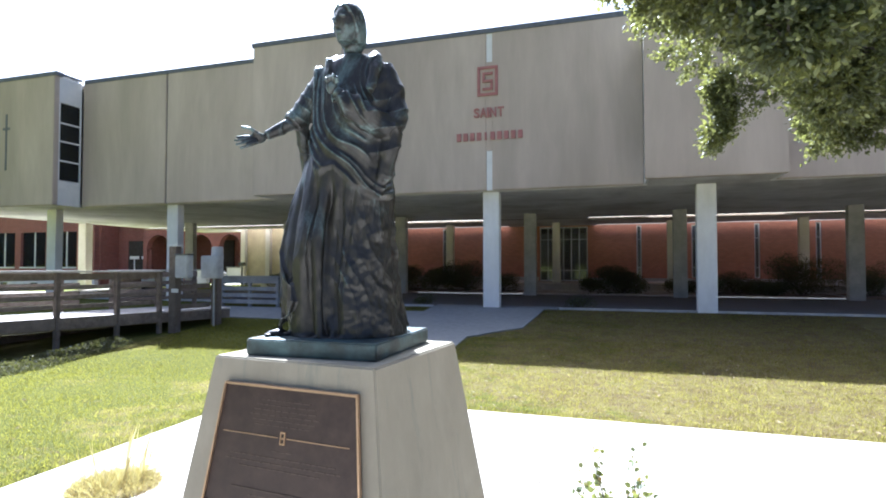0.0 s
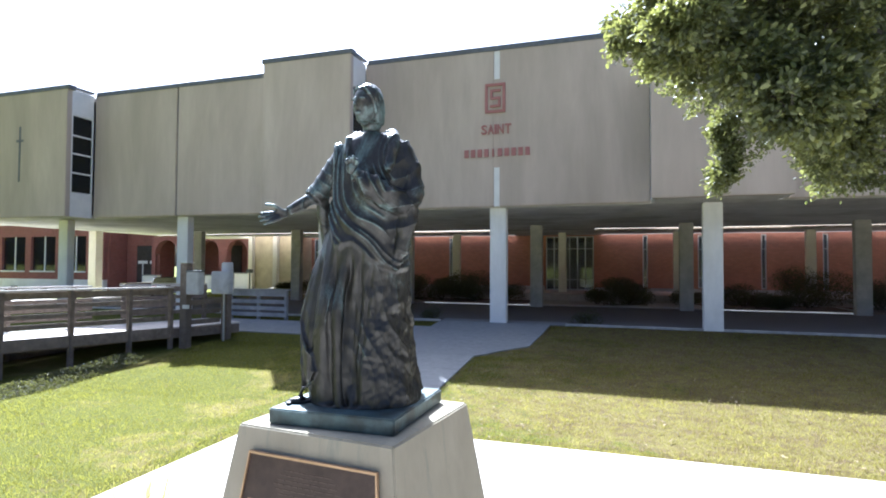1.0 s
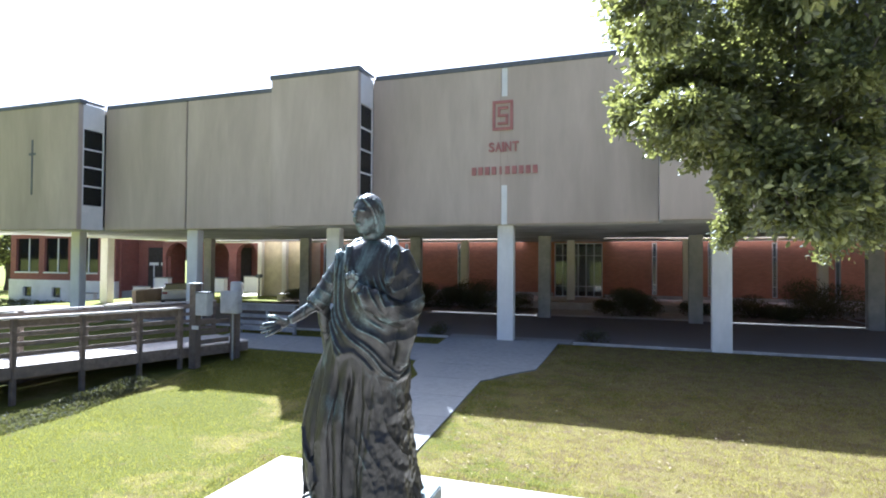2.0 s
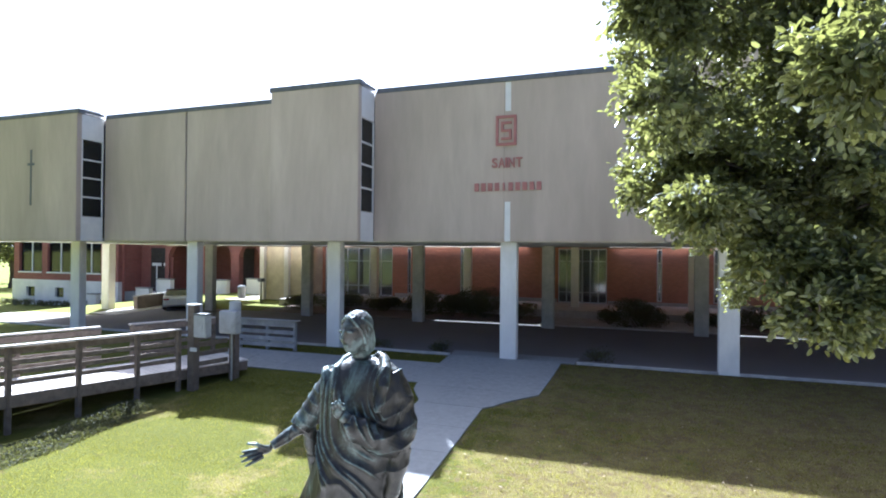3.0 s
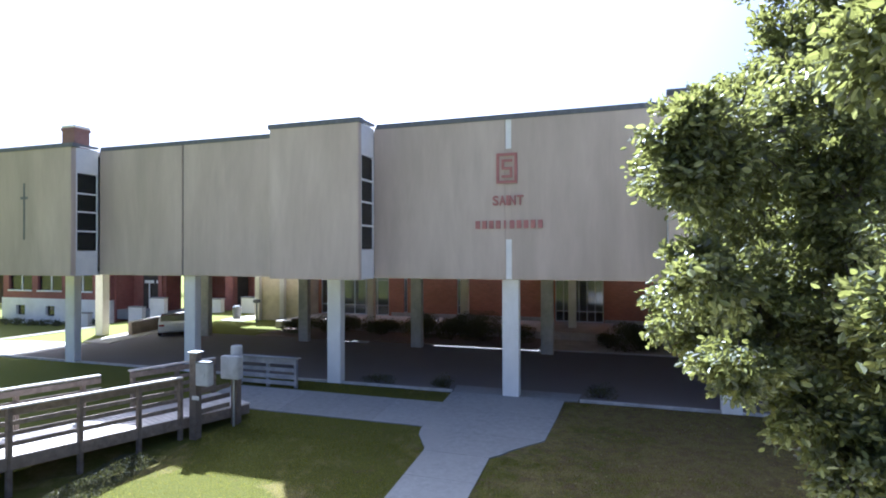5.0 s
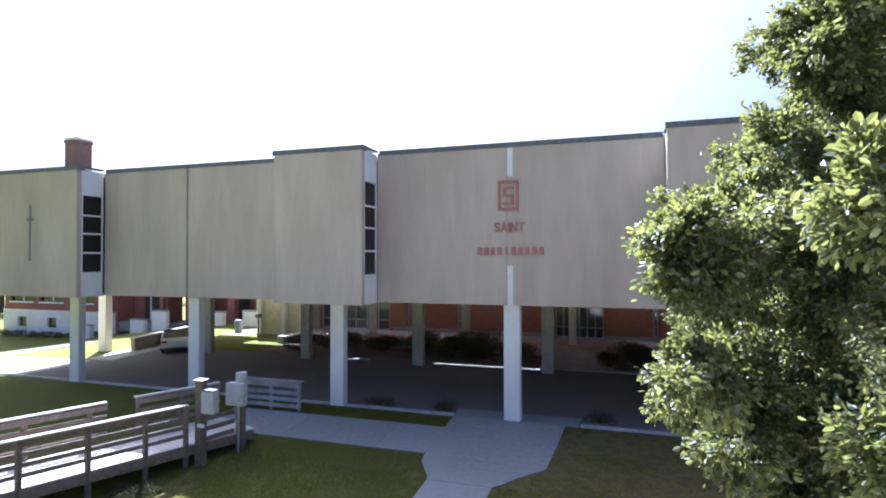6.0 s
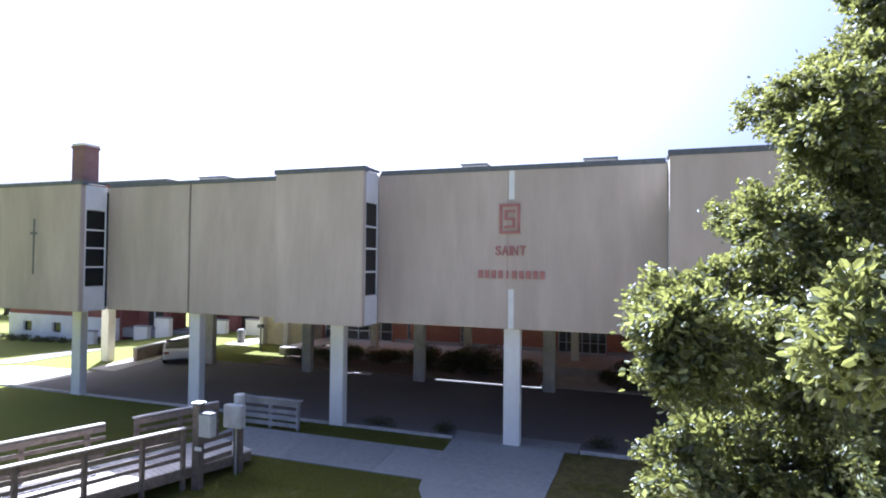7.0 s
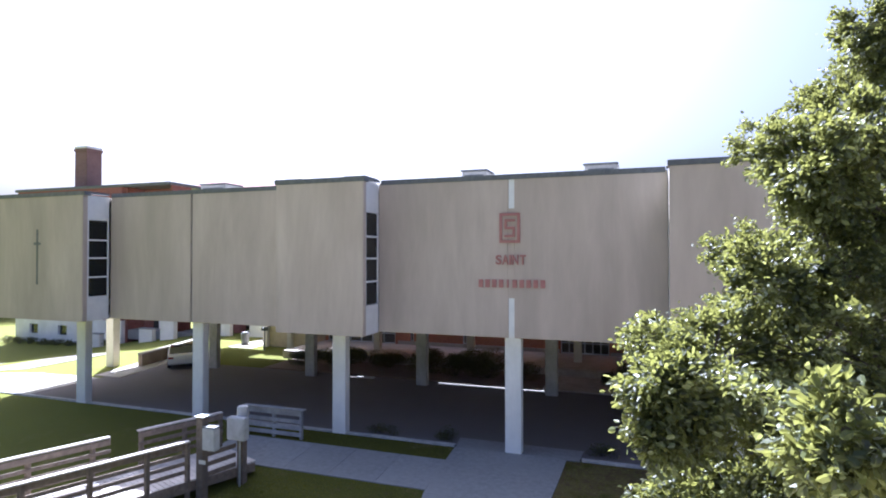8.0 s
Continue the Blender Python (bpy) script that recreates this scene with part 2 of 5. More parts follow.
def leaf_mat(name, dark, light, trans, gloss=0.35, glow=0.35):
    m, nt, b = node_mat(name)
    geo = nt.nodes.new("ShaderNodeNewGeometry")
    col = ramp(nt, geo.outputs["Random Per Island"], ((0.0, dark), (0.25, dark), (0.8, light), (1.0, trans)))
    nt.links.new(col, b.inputs["Base Color"])
    b.inputs["Roughness"].default_value = gloss
    tr = nt.nodes.new("ShaderNodeBsdfTranslucent")
    nt.links.new(mixed(nt, col, (0.58, 0.58, 0.13), 0.5), tr.inputs["Color"])
    mx = nt.nodes.new("ShaderNodeMixShader")
    mx.inputs[0].default_value = glow
    out = nt.nodes["Material Output"]
    nt.links.new(b.outputs[0], mx.inputs[1])
    nt.links.new(tr.outputs[0], mx.inputs[2])
    nt.links.new(mx.outputs[0], out.inputs["Surface"])
    return m


M["leaf"] = leaf_mat("oak_leaf", (0.020, 0.029, 0.013), (0.068, 0.088, 0.031), (0.28, 0.30, 0.118), 0.42, 0.37)
M["bush"] = leaf_mat("shrub_leaf", (0.022, 0.028, 0.014), (0.056, 0.066, 0.032), (0.10, 0.10, 0.05), 0.65, 0.2)
M["hedge"] = leaf_mat("groundcover_leaf", (0.024, 0.030, 0.014), (0.066, 0.068, 0.032), (0.14, 0.115, 0.065), 0.75, 0.2)


def blade_mat():
    """Grass blades, green or straw by the same patches as the turf."""
    m = leaf_mat("grass_blade", (0.052, 0.060, 0.011), (0.136, 0.138, 0.021), (0.215, 0.20, 0.042), 0.7, 0.66)
    nt = m.node_tree
    b = nt.nodes["Principled BSDF"]
    b.inputs["Specular IOR Level"].default_value = 0.12
    green = b.inputs["Base Color"].links[0].from_socket
    straw = ramp(nt, nt.nodes["Geometry"].outputs["Random Per Island"], ((0.0, (0.12, 0.098, 0.028)), (0.7, (0.28, 0.235, 0.068)), (1.0, (0.38, 0.32, 0.12))))
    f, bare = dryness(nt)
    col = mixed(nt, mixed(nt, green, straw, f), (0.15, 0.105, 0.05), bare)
    nt.links.new(col, b.inputs["Base Color"])
    nt.links.new(mixed(nt, col, (0.44, 0.42, 0.068), 0.46), nt.nodes["Translucent BSDF"].inputs["Color"])
    return m


M["blade"] = blade_mat()
M["straw"] = leaf_mat("dry_grass_blade", (0.42, 0.33, 0.15), (0.56, 0.46, 0.25), (0.68, 0.60, 0.38), 0.8, 0.3)
M["dead_leaf"] = leaf_mat("dead_leaf", (0.12, 0.08, 0.045), (0.26, 0.19, 0.11), (0.42, 0.33, 0.21), 0.7, 0.3)
M["rose"] = leaf_mat("rose_leaf", (0.03, 0.06, 0.02), (0.10, 0.13, 0.04), (0.30, 0.14, 0.08), 0.45, 0.3)


def bronze_mat(name, lift):
    m, nt, b = node_mat(name)
    big = noise_tex(nt, 4.2, 8, 0.7, (1, 1, 0.7), 0.8)
    fine = noise_tex(nt, 22, 8, 0.7, (1, 1, 0.5))
    brown = ramp(nt, fine, ((0.3, (0.010, 0.010, 0.0095)), (0.56, (0.025, 0.023, 0.019)), (0.78, (0.060, 0.052, 0.036))))
    teal = ramp(nt, fine, ((0.25, (0.055, 0.088, 0.086)), (0.75, (0.21, 0.28, 0.27))))
    tc = nt.nodes.new("ShaderNodeTexCoord")
    sep = nt.nodes.new("ShaderNodeSeparateXYZ")
    nt.links.new(tc.outputs["Object"], sep.inputs[0])
    up = nt.nodes.new("ShaderNodeMapRange")
    up.inputs["From Min"].default_value, up.inputs["From Max"].default_value = 0.2, 1.6
    up.inputs["To Min"].default_value, up.inputs["To Max"].default_value = -0.20 + lift, 0.10 + lift
    nt.links.new(sep.outputs["Z"], up.inputs["Value"])
    # Pale teal ridges, dark folds: patina, with sheen and fold shade in the colour.
    geo = nt.nodes.new("ShaderNodeNewGeometry")
    pt = nt.nodes.new("ShaderNodeMath")
    pt.operation = "MULTIPLY_ADD"
    pt.inputs[1].default_value = 4.2
    nt.links.new(geo.outputs["Pointiness"], pt.inputs[0])
    nt.links.new(up.outputs["Result"], pt.inputs[2])
    ad = nt.nodes.new("ShaderNodeMath")
    ad.operation = "MULTIPLY_ADD"
    ad.inputs[1].default_value = 1.7
    nt.links.new(big, ad.inputs[0])
    nt.links.new(pt.outputs[0], ad.inputs[2])
    f = between(nt, ad.outputs[0], 2.95, 3.42)
    nt.links.new(mixed(nt, brown, teal, f), b.inputs["Base Color"])
    b.inputs["Metallic"].default_value = 0.15
    b.inputs["Roughness"].default_value = 0.40
    bump(nt, b, fine, 0.35, 0.004)
    return m


M["bronze"] = bronze_mat("patinated_bronze", 0.0)
M["plinth"] = surface("green_patinated_plinth", (0.036, 0.058, 0.062), (0.12, 0.18, 0.19), 7, 0.45, 60, 0.4, 0.005, (0.030, 0.028, 0.025), 4.5, metal=0.2)


# ---- building helpers ----
def thing(name, at=(0, 0, 0), label="", category="", group="", kind=""):
    e = new(name)
    e.location = at
    e.empty_display_size = 0.2
    return tagged(e, label, category, group, kind)


def mesh_of(bm, name, smooth=False):
    me = bpy.data.meshes.new(name)
    bm.to_mesh(me)
    bm.free()
    if smooth:
        for p in me.polygons:
            p.use_smooth = True
    return me


def part(name, bm, material, parent=None, label="", smooth=False, kind=""):
    """One mesh object from a bmesh in world coordinates, under a thing or a part."""
    me = mesh_of(bm, name, smooth)
    me.materials.append(material)
    ob = new(name, me)
    if parent:
        ob.parent = parent
        if parent.type == "EMPTY":
            ob.location = -parent.location
    return tagged(ob, label, kind=kind)


def box(bm, x0, x1, y0, y1, z0, z1, bevel=0.0, m=None):
    r = bmesh.ops.create_cube(bm, size=1.0)
    vs = r["verts"]
    bmesh.ops.scale(bm, vec=(x1 - x0, y1 - y0, z1 - z0), verts=vs)
    bmesh.ops.translate(bm, vec=((x0 + x1) / 2, (y0 + y1) / 2, (z0 + z1) / 2), verts=vs)
    if bevel:
        es = list({e for v in vs for e in v.link_edges})
        vs = list({v for f in bmesh.ops.bevel(bm, geom=es, offset=bevel, segments=2, affect="EDGES")["faces"] for v in f.verts} | {v for v in vs if v.is_valid})
    if m is not None:
        bmesh.ops.transform(bm, matrix=m, verts=[v for v in vs if v.is_valid])
    return bm


def boxed(*a, **k):
    return box(bmesh.new(), *a, **k)


def tube(bm, pts, radii, sides=8, cap=True, flat=1.0):
    """A closed tube along points."""
    rings = []
    pts = [Vector(p) for p in pts]
    up = Vector((0, 0, 1))
    for i, p in enumerate(pts):
        d = (pts[min(i + 1, len(pts) - 1)] - pts[max(i - 1, 0)]).normalized()
        a = d.cross(up)
        a = a.normalized() if a.length > 1e-3 else Vector((1, 0, 0))
        b = a.cross(d).normalized()
        r = radii[i] if isinstance(radii, (list, tuple)) else radii
        rings.append([bm.verts.new(p + a * (r * math.cos(t)) + b * (r * flat * math.sin(t)))
                      for t in (2 * math.pi * k / sides for k in range(sides))])
    for r0, r1 in zip(rings, rings[1:]):
        for k in range(sides):
            bm.faces.new((r0[k], r0[(k + 1) % sides], r1[(k + 1) % sides], r1[k]))
    if cap:
        bm.faces.new(list(reversed(rings[0])))
        bm.faces.new(rings[-1])
    return bm


def beam(bm, p, q, w, h, bevel=0.006):
    """A square-cut board from p to q, w across and h high."""
    p, q = Vector(p), Vector(q)
    d = q - p
    lat = Vector((-d.y, d.x, 0)).normalized()
    up = lat.cross(d.normalized()) * -1
    mm = Matrix((( *(d.normalized()),), (*lat,), (*up,))).transposed().to_4x4()
    mm.translation = (p + q) / 2
    return box(bm, -d.length / 2, d.length / 2, -w / 2, w / 2, -h / 2, h / 2, bevel, mm)


def prism(bm, poly, z0, z1):
    """An upright prism; z0, z1 may be functions of x and y."""
    f0 = z0 if callable(z0) else (lambda x, y: z0)
    f1 = z1 if callable(z1) else (lambda x, y: z1)
    lo = [bm.verts.new((x, y, f0(x, y))) for x, y in poly]
    hi = [bm.verts.new((x, y, f1(x, y))) for x, y in poly]
    n = len(poly)
    bm.faces.new(hi)
    bm.faces.new(list(reversed(lo)))
    for i in range(n):
        bm.faces.new((lo[i], lo[(i + 1) % n], hi[(i + 1) % n], hi[i]))
    bmesh.ops.recalc_face_normals(bm, faces=bm.faces[:])
    return bm


def raw(name, verts, faces, material, parent=None, label="", kind="", category=""):
    me = bpy.data.meshes.new(name)
    me.from_pydata(verts, [], faces)
    me.materials.append(material)
    ob = new(name, me)
    if parent:
        ob.parent = parent
        if parent.type == "EMPTY":
            ob.location = -parent.location
    return tagged(ob, label, category, kind=kind)


def ease(a, b, v):
    t = min(1.0, max(0.0, (v - a) / (b - a)))
    return t * t * (3 - 2 * t)


# ---- ground ----
PLAZA_Z = -0.72
SLOPE = 0.085


def ground_z(x, y):
    """Height of the ground: level under the building, falling to the plaza, and falling to the west."""
    z = max(PLAZA_Z, SLOPE * min(y, 0.0))
    return z - 1.9 * ease(-24.0, -44.0, x) * ease(-12, 4, y)


def drape(name, xs, ys, dz, material, parent=None, label="", kind="structure", hole=None):
    verts = [(x, y, ground_z(x, y) + (dz(x, y) if callable(dz) else dz)) for y in ys for x in xs]
    n = len(xs)
    faces = []
    for j in range(len(ys) - 1):
        for i in range(n - 1):
            faces.append((j * n + i, j * n + i + 1, (j + 1) * n + i + 1, (j + 1) * n + i))
    return raw(name, verts, faces, material, parent, label, kind)


def steps(a, b, s):
    n = max(1, round((b - a) / s))
    return [a + (b - a) * i / n for i in range(n + 1)]


def spans(*ranges):
    out = []
    for a, b, s in ranges:
        out += [v for v in steps(a, b, s) if not out or v > out[-1] + 1e-6]
    return out


def under(x, y):
    """The turf lies lower under the paved areas."""
    d = 0.0
    if (-60 < x < -21.5 and 0.2 < y < 3.6) or (-21.5 <= x < 45 and 0.2 < y < 8.4):
        d = -0.10
    if y < -9.1 and x > -1.65:
        d = -0.10
    if -50 < x < -19 and 8.4 <= y < 9.5:
        d = 0.0
    return d + 0.012 * noise.noise((x * 0.9, y * 0.9, 0)) - 0.004


gx = spans((-900, -120, 130), (-120, -30, 10), (-30, -12, 1.2), (-12, 12, 0.4), (12, 40, 2), (40, 120, 16), (120, 900, 130))
gy = spans((-900, -120, 130), (-120, -30, 15), (-30, -12, 1.2), (-12, 1.2, 0.4), (1.2, 16, 0.8), (16, 40, 3), (40, 120, 10), (120, 900, 130))
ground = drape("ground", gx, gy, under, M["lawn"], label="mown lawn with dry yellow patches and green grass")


def slab(poly, parent, material, top=0.02, depth=0.14, name="slab"):
    """One concrete slab on the ground, drawn in a little to leave its joints."""
    cx = sum(p[0] for p in poly) / len(poly)
    cy = sum(p[1] for p in poly) / len(poly)
    inset = []
    for x, y in poly:
        d = math.hypot(x - cx, y - cy)
        k = (d - 0.008) / d
        inset.append((cx + (x - cx) * k, cy + (y - cy) * k))
    bm = prism(bmesh.new(), inset, lambda x, y: ground_z(x, y) - depth, lambda x, y: ground_z(x, y) + top)
    return part(name, bm, material, parent)


def rect(x0, x1, y0, y1):
    return [(x0, y0), (x1, y0), (x1, y1), (x0, y1)]


# driveway under the building, with a pale concrete apron to the west
drape("road", spans((-21.5, 45, 3)), spans((0.2, 8.4, 0.9)), 0.0, M["asphalt"],
      label="dark asphalt driveway running under the raised building")
drape("apron", spans((-60, -21.5, 2)), spans((0.2, 3.7, 0.7)), 0.002, M["plaza"],
      label="pale concrete drive west of the raised building")
drape("side_road", spans((-60, -28.0, 2)), spans((4.6, 10.4, 0.9)), 0.03, M["asphalt"],
      label="dark asphalt lane beside the old brick building")

pavement = thing("pavement", (0, -4, 0), "grey concrete walk with cut joints leading to the building", "walkway", kind="structure")
for y0, y1 in ((-9.08, -7.85), (-7.85, -6.62), (-6.62, -5.4), (-5.4, -4.17)):
    slab(rect(-1.27, 0.34, y0, y1), pavement, M["concrete"])
slab([(-1.27, -4.17), (0.34, -4.17), (0.55, -3.98), (0.72, -3.70), (1.05, -3.32), (1.42, -2.95), (-1.80, -2.95), (-1.72, -3.3), (-1.48, -3.72), (-1.32, -3.98)], pavement, M["concrete"])
slab([(-1.80, -2.95), (1.42, -2.95), (1.52, -1.5), (-1.85, -1.5)], pavement, M["concrete"])
slab([(-1.85, -1.5), (1.52, -1.5), (1.58, 0.0), (-1.88, 0.0)], pavement, M["concrete"])
slab([(-1.85, 0.0), (1.95, 0.0), (2.0, 0.9), (-2.0, 0.9)], pavement, M["concrete"])
for i in range(5):
    x1 = -1.81 - 1.5 * i
    slab(rect(x1 - 1.5, x1, -2.80, -0.95), pavement, M["concrete"])
# pale strip along the west edge of the driveway
for y0, y1 in ((4.0, 5.2), (5.2, 6.4), (6.4, 7.6), (7.6, 8.8)):
    xa, xb = -21.25 - 0.20 * (y0 - 4.0), -21.25 - 0.20 * (y1 - 4.0)
    slab([(xa - 1.0, y0), (xa + 0.7, y0), (xb + 0.7, y1), (xb - 1.0, y1)], pavement, M["plaza"], 0.03)

plaza = thing("plaza", (4, -13, PLAZA_Z), "sunlit pale concrete plaza round the statue", "plaza", kind="structure")
for i in range(9):
    for j in range(7):
        slab(rect(-1.66 + 2.3 * i, -1.66 + 2.3 * (i + 1), -9.08 - 2.3 * (j + 1), -9.08 - 2.3 * j), plaza, M["plaza"])


def kerb(x0, x1, y0, y1, h, lift=0.0, label="concrete edging kerb"):
    k = thing("kerb", ((x0 + x1) / 2, (y0 + y1) / 2, 0), label, "kerb", "edging kerbs", "structure")
    along_x = (x1 - x0) > (y1 - y0)
    n = max(1, round(((x1 - x0) if along_x else (y1 - y0)) / 2.0))
    for i in range(n):
        a, b = i / n, (i + 1) / n
        r = ((x0 + (x1 - x0) * a + 0.006, x0 + (x1 - x0) * b - 0.006, y0, y1) if along_x
             else (x0, x1, y0 + (y1 - y0) * a + 0.006, y0 + (y1 - y0) * b - 0.006))
        part("kerbstone", prism(bmesh.new(), rect(*r), lambda x, y: ground_z(x, y) - 0.2, lambda x, y: ground_z(x, y) + h), M["kerb"], k)


kerb(-40, -1.9, 0.04, 0.2, 0.05)
kerb(2.0, 30, 0.04, 0.2, 0.05)
kerb(-9.6, -8.7, 7.97, 8.30, 0.035)
kerb(-5.3, -0.02, 7.97, 8.30, 0.035)
kerb(6.9, 12.4, 7.97, 8.30, 0.035)
kerb(12.25, 12.4, 8.42, 11.4, 0.07)
bed = thing("planting_bed", (0, 10, 0), "brown mulched planting bed behind a kerb", "planting bed", kind="structure")
for x0, x1 in ((-15.4, -9.4), (-9.4, -5.8), (-5.8, -0.5), (6.9, 12.25), (12.4, 20)):
    part("mulch", prism(bmesh.new(), rect(x0, x1, 8.41, 11.5), -0.1, 0.05), M["soil"], bed)
entry = thing("entry_walk", (3.2, 10, 0), "shaded concrete walk to the glazed doors", "walkway", kind="structure")
for i in range(3):
    slab(rect(-0.5, 6.9, 8.4 + 1.05 * i, 8.4 + 1.05 * (i + 1)), entry, M["porch"], 0.05)

# ---- raised building ----
BOT, TOP = 3.55, 8.38
FRONT, FORE = -0.30, -1.43
BACK = 10.32
school = thing("raised_building", (0, 4, 0), "long concrete building raised on white pillars with blank panels and slot windows", "building", kind="structure")


def wall_panel(x0, x1, y0, y1, z0=BOT, z1=TOP, label=""):
    bm = boxed(x0, x1, y0, y1, z0, z1, 0.02)
    return part("wall_panel", bm, M["panel"], school, label)


for x0, x1 in ((-16.08, -12.09), (-12.03, -7.50), (-4.38, -0.09), (0.09, 4.36), (7.62, 12.0), (12.06, 16.3)):
    wall_panel(x0, x1, FRONT, FRONT + 0.22)
for x0, x1 in ((-26.0, -16.12), (-7.53, -4.36), (4.34, 7.62), (16.3, 19.6)):
    wall_panel(x0, x1, FORE, FORE + 0.20, BOT - 0.02, TOP + 0.01)
# narrow upright groove in the west slab
part("groove", boxed(-18.60, -18.50, FORE - 0.012, FORE + 0.02, 4.9, 7.05, 0.004), M["coping"], school, "dark upright groove")
for x0, x1 in ((-18.74, -18.604), (-18.496, -18.36)):
    part("groove", boxed(x0, x1, FORE - 0.012, FORE + 0.02, 6.44, 6.54, 0.004), M["coping"], school, "short arm of the groove")
for z0, z1 in ((BOT, 4.74), (7.44, TOP)):
    part("joint_strip", boxed(-0.088, 0.088, FRONT + 0.03, FRONT + 0.12, z0, z1), M["white"], school, "white joint strip")
part("joint_cover", boxed(-0.094, 0.094, FRONT + 0.012, FRONT + 0.12, 4.745, 7.435), M["panel"], school, "concrete infill behind the sign")
part("joint_strip", boxed(-12.088, -12.032, FRONT + 0.05, FRONT + 0.12, BOT, TOP), M["coping"], school, "dark panel joint")


def slot_window(x, side):
    """A return between two wall planes: white spandrels above and below four dark panes."""
    y0, y1 = FORE + 0.20, FRONT
    xo = x - 0.03 * side
    xi = xo - 0.08 * side
    lo, hi = min(xo, xi), max(xo, xi)
    part("spandrel", boxed(lo, hi, y0 + 0.01, y1, 7.38, TOP - 0.05, 0.006), M["white"], school, "white spandrel panel")
    part("spandrel", boxed(lo, hi, y0 + 0.01, y1, BOT - 0.02, 4.46, 0.006), M["white"], school, "white spandrel panel")
    win = part("window", boxed(lo, hi, y0 + 0.01, y0 + 0.07, 4.46, 7.38, 0.004), M["white"], school, "slot window with four dark panes in a pale frame")
    part("window_frame", boxed(lo, hi, y1 - 0.06, y1, 4.46, 7.38, 0.004), M["white"], win)
    zs = [4.46, 5.2, 5.93, 6.62, 7.38]
    for z in zs[1:-1]:
        part("mullion", boxed(lo, hi, y0 + 0.07, y1 - 0.06, z - 0.03, z + 0.03, 0.004), M["white"], win)
    for a, b in zip(zs, zs[1:]):
        xm = (lo + hi) / 2
        part("pane", boxed(xm - 0.008, xm + 0.008, y0 + 0.07, y1 - 0.06, a + 0.03, b - 0.03), M["glass_dark"], win)


for x, side in ((-16.12, 1), (-4.36, 1), (4.34, -1), (-7.53, -1), (7.62, 1), (16.3, -1)):
    slot_window(x, side)

# end walls, back wall, soffit, floor, roof
part("end_wall", boxed(-23.90, -23.70, 2.0, BACK, BOT, TOP, 0.01), M["panel"], school)
part("end_wall", boxed(-26.0, -25.8, FORE + 0.2, 2.0, BOT, TOP, 0.01), M["panel"], school)
part("wing_wall", boxed(-25.8, -23.91, 1.8, 2.0, BOT, TOP, 0.01), M["panel"], school)
part("soffit", boxed(-25.8, -19.81, FORE + 0.2, 1.8, BOT - 0.019, BOT + 0.12), M["soffit"], school)
part("roof_deck", boxed(-25.8, -19.81, FORE + 0.2, 1.8, TOP - 0.22, TOP - 0.07), M["roofing"], school)
part("soffit", boxed(-23.69, -19.81, 1.81, BACK - 0.2, BOT - 0.02, BOT + 0.12), M["soffit"], school)
part("roof_deck", boxed(-23.69, -19.81, 1.81, BACK - 0.2, TOP - 0.25, TOP - 0.07), M["roofing"], school)
part("end_wall", boxed(19.4, 19.6, FORE + 0.2, BACK, BOT, TOP, 0.01), M["panel"], school)
part("back_wall", boxed(-23.69, 19.4, BACK - 0.2, BACK, BOT, TOP, 0.01), M["panel"], school)
# Unseen box added behind the back wall to cut the sun strip short.
part("rear_bay", boxed(-1.4, 5.1, BACK + 0.003, BACK + 0.15, BOT + 0.05, TOP, 0.01), M["panel"], school)
part("soffit", boxed(-19.8, 19.4, FRONT + 0.22, BACK - 0.2, BOT - 0.02, BOT + 0.12), M["soffit"], school, "pale plaster soffit")
for x0, x1 in ((-19.79, -16.25), (-7.4, -4.5), (4.46, 7.5), (16.4, 19.4)):
    part("soffit", boxed(x0, x1, FORE + 0.2, FRONT + 0.21, BOT - 0.018, BOT + 0.12), M["soffit"], school)
    part("roof_deck", boxed(x0, x1, FORE + 0.2, FRONT + 0.2, TOP - 0.2, TOP - 0.06), M["roofing"], school)
part("roof_deck", boxed(-19.8, 19.4, FRONT + 0.22, BACK - 0.2, TOP - 0.25, TOP - 0.07), M["roofing"], school, "flat gravel roof")
for x0, x1, y in ((-26.02, -16.02, FORE), (-16.02, -7.58, FRONT), (-7.58, -4.30, FORE), (-4.30, 4.30, FRONT), (4.30, 7.68, FORE), (7.68, 16.24, FRONT), (16.24, 19.62, FORE)):
    part("coping", boxed(x0, x1, y - 0.025, y + 0.26, TOP - 0.07, TOP + 0.085, 0.008), M["coping"], school, "dark metal roof edge")
for x, s in ((-16.12, 1), (-4.36, 1), (4.34, -1), (-7.53, -1), (7.62, 1)):
    xa, xb = sorted((x + 0.03 * s, x - 0.22 * s))
    part("coping", boxed(xa, xb, FORE + 0.26, FRONT - 0.03, TOP + 0.012, TOP + 0.085, 0.008), M["coping"], school)
for x, ya in ((-23.92, 2.0), (19.37, FORE + 0.27)):
    part("coping", boxed(x, x + 0.25, ya, BACK, TOP + 0.012, TOP + 0.085, 0.008), M["coping"], school)


def pillar(x, y0, w, d, z0, z1, material, label):
    bm = boxed(x - w / 2, x + w / 2, y0, y0 + d, z0, z1, 0.018)
    return part("pillar", bm, material, school, label)


pillar(-24.02, 0.0, 0.50, 0.32, -0.3, BOT - 0.02, M["pillar"], "white-painted concrete pillar")
for k in range(-3, 4):
    pillar(6.0 * k - 0.02, 0.0, 0.50, 0.32, -0.15, BOT - 0.02, M["pillar"], "white-painted concrete pillar")
    pillar(6.0 * k + 0.05, 7.45, 0.52, 0.30, -0.15, BOT - 0.02, M["back_pillar"], "concrete pillar coloured grey for the shade it stands in")

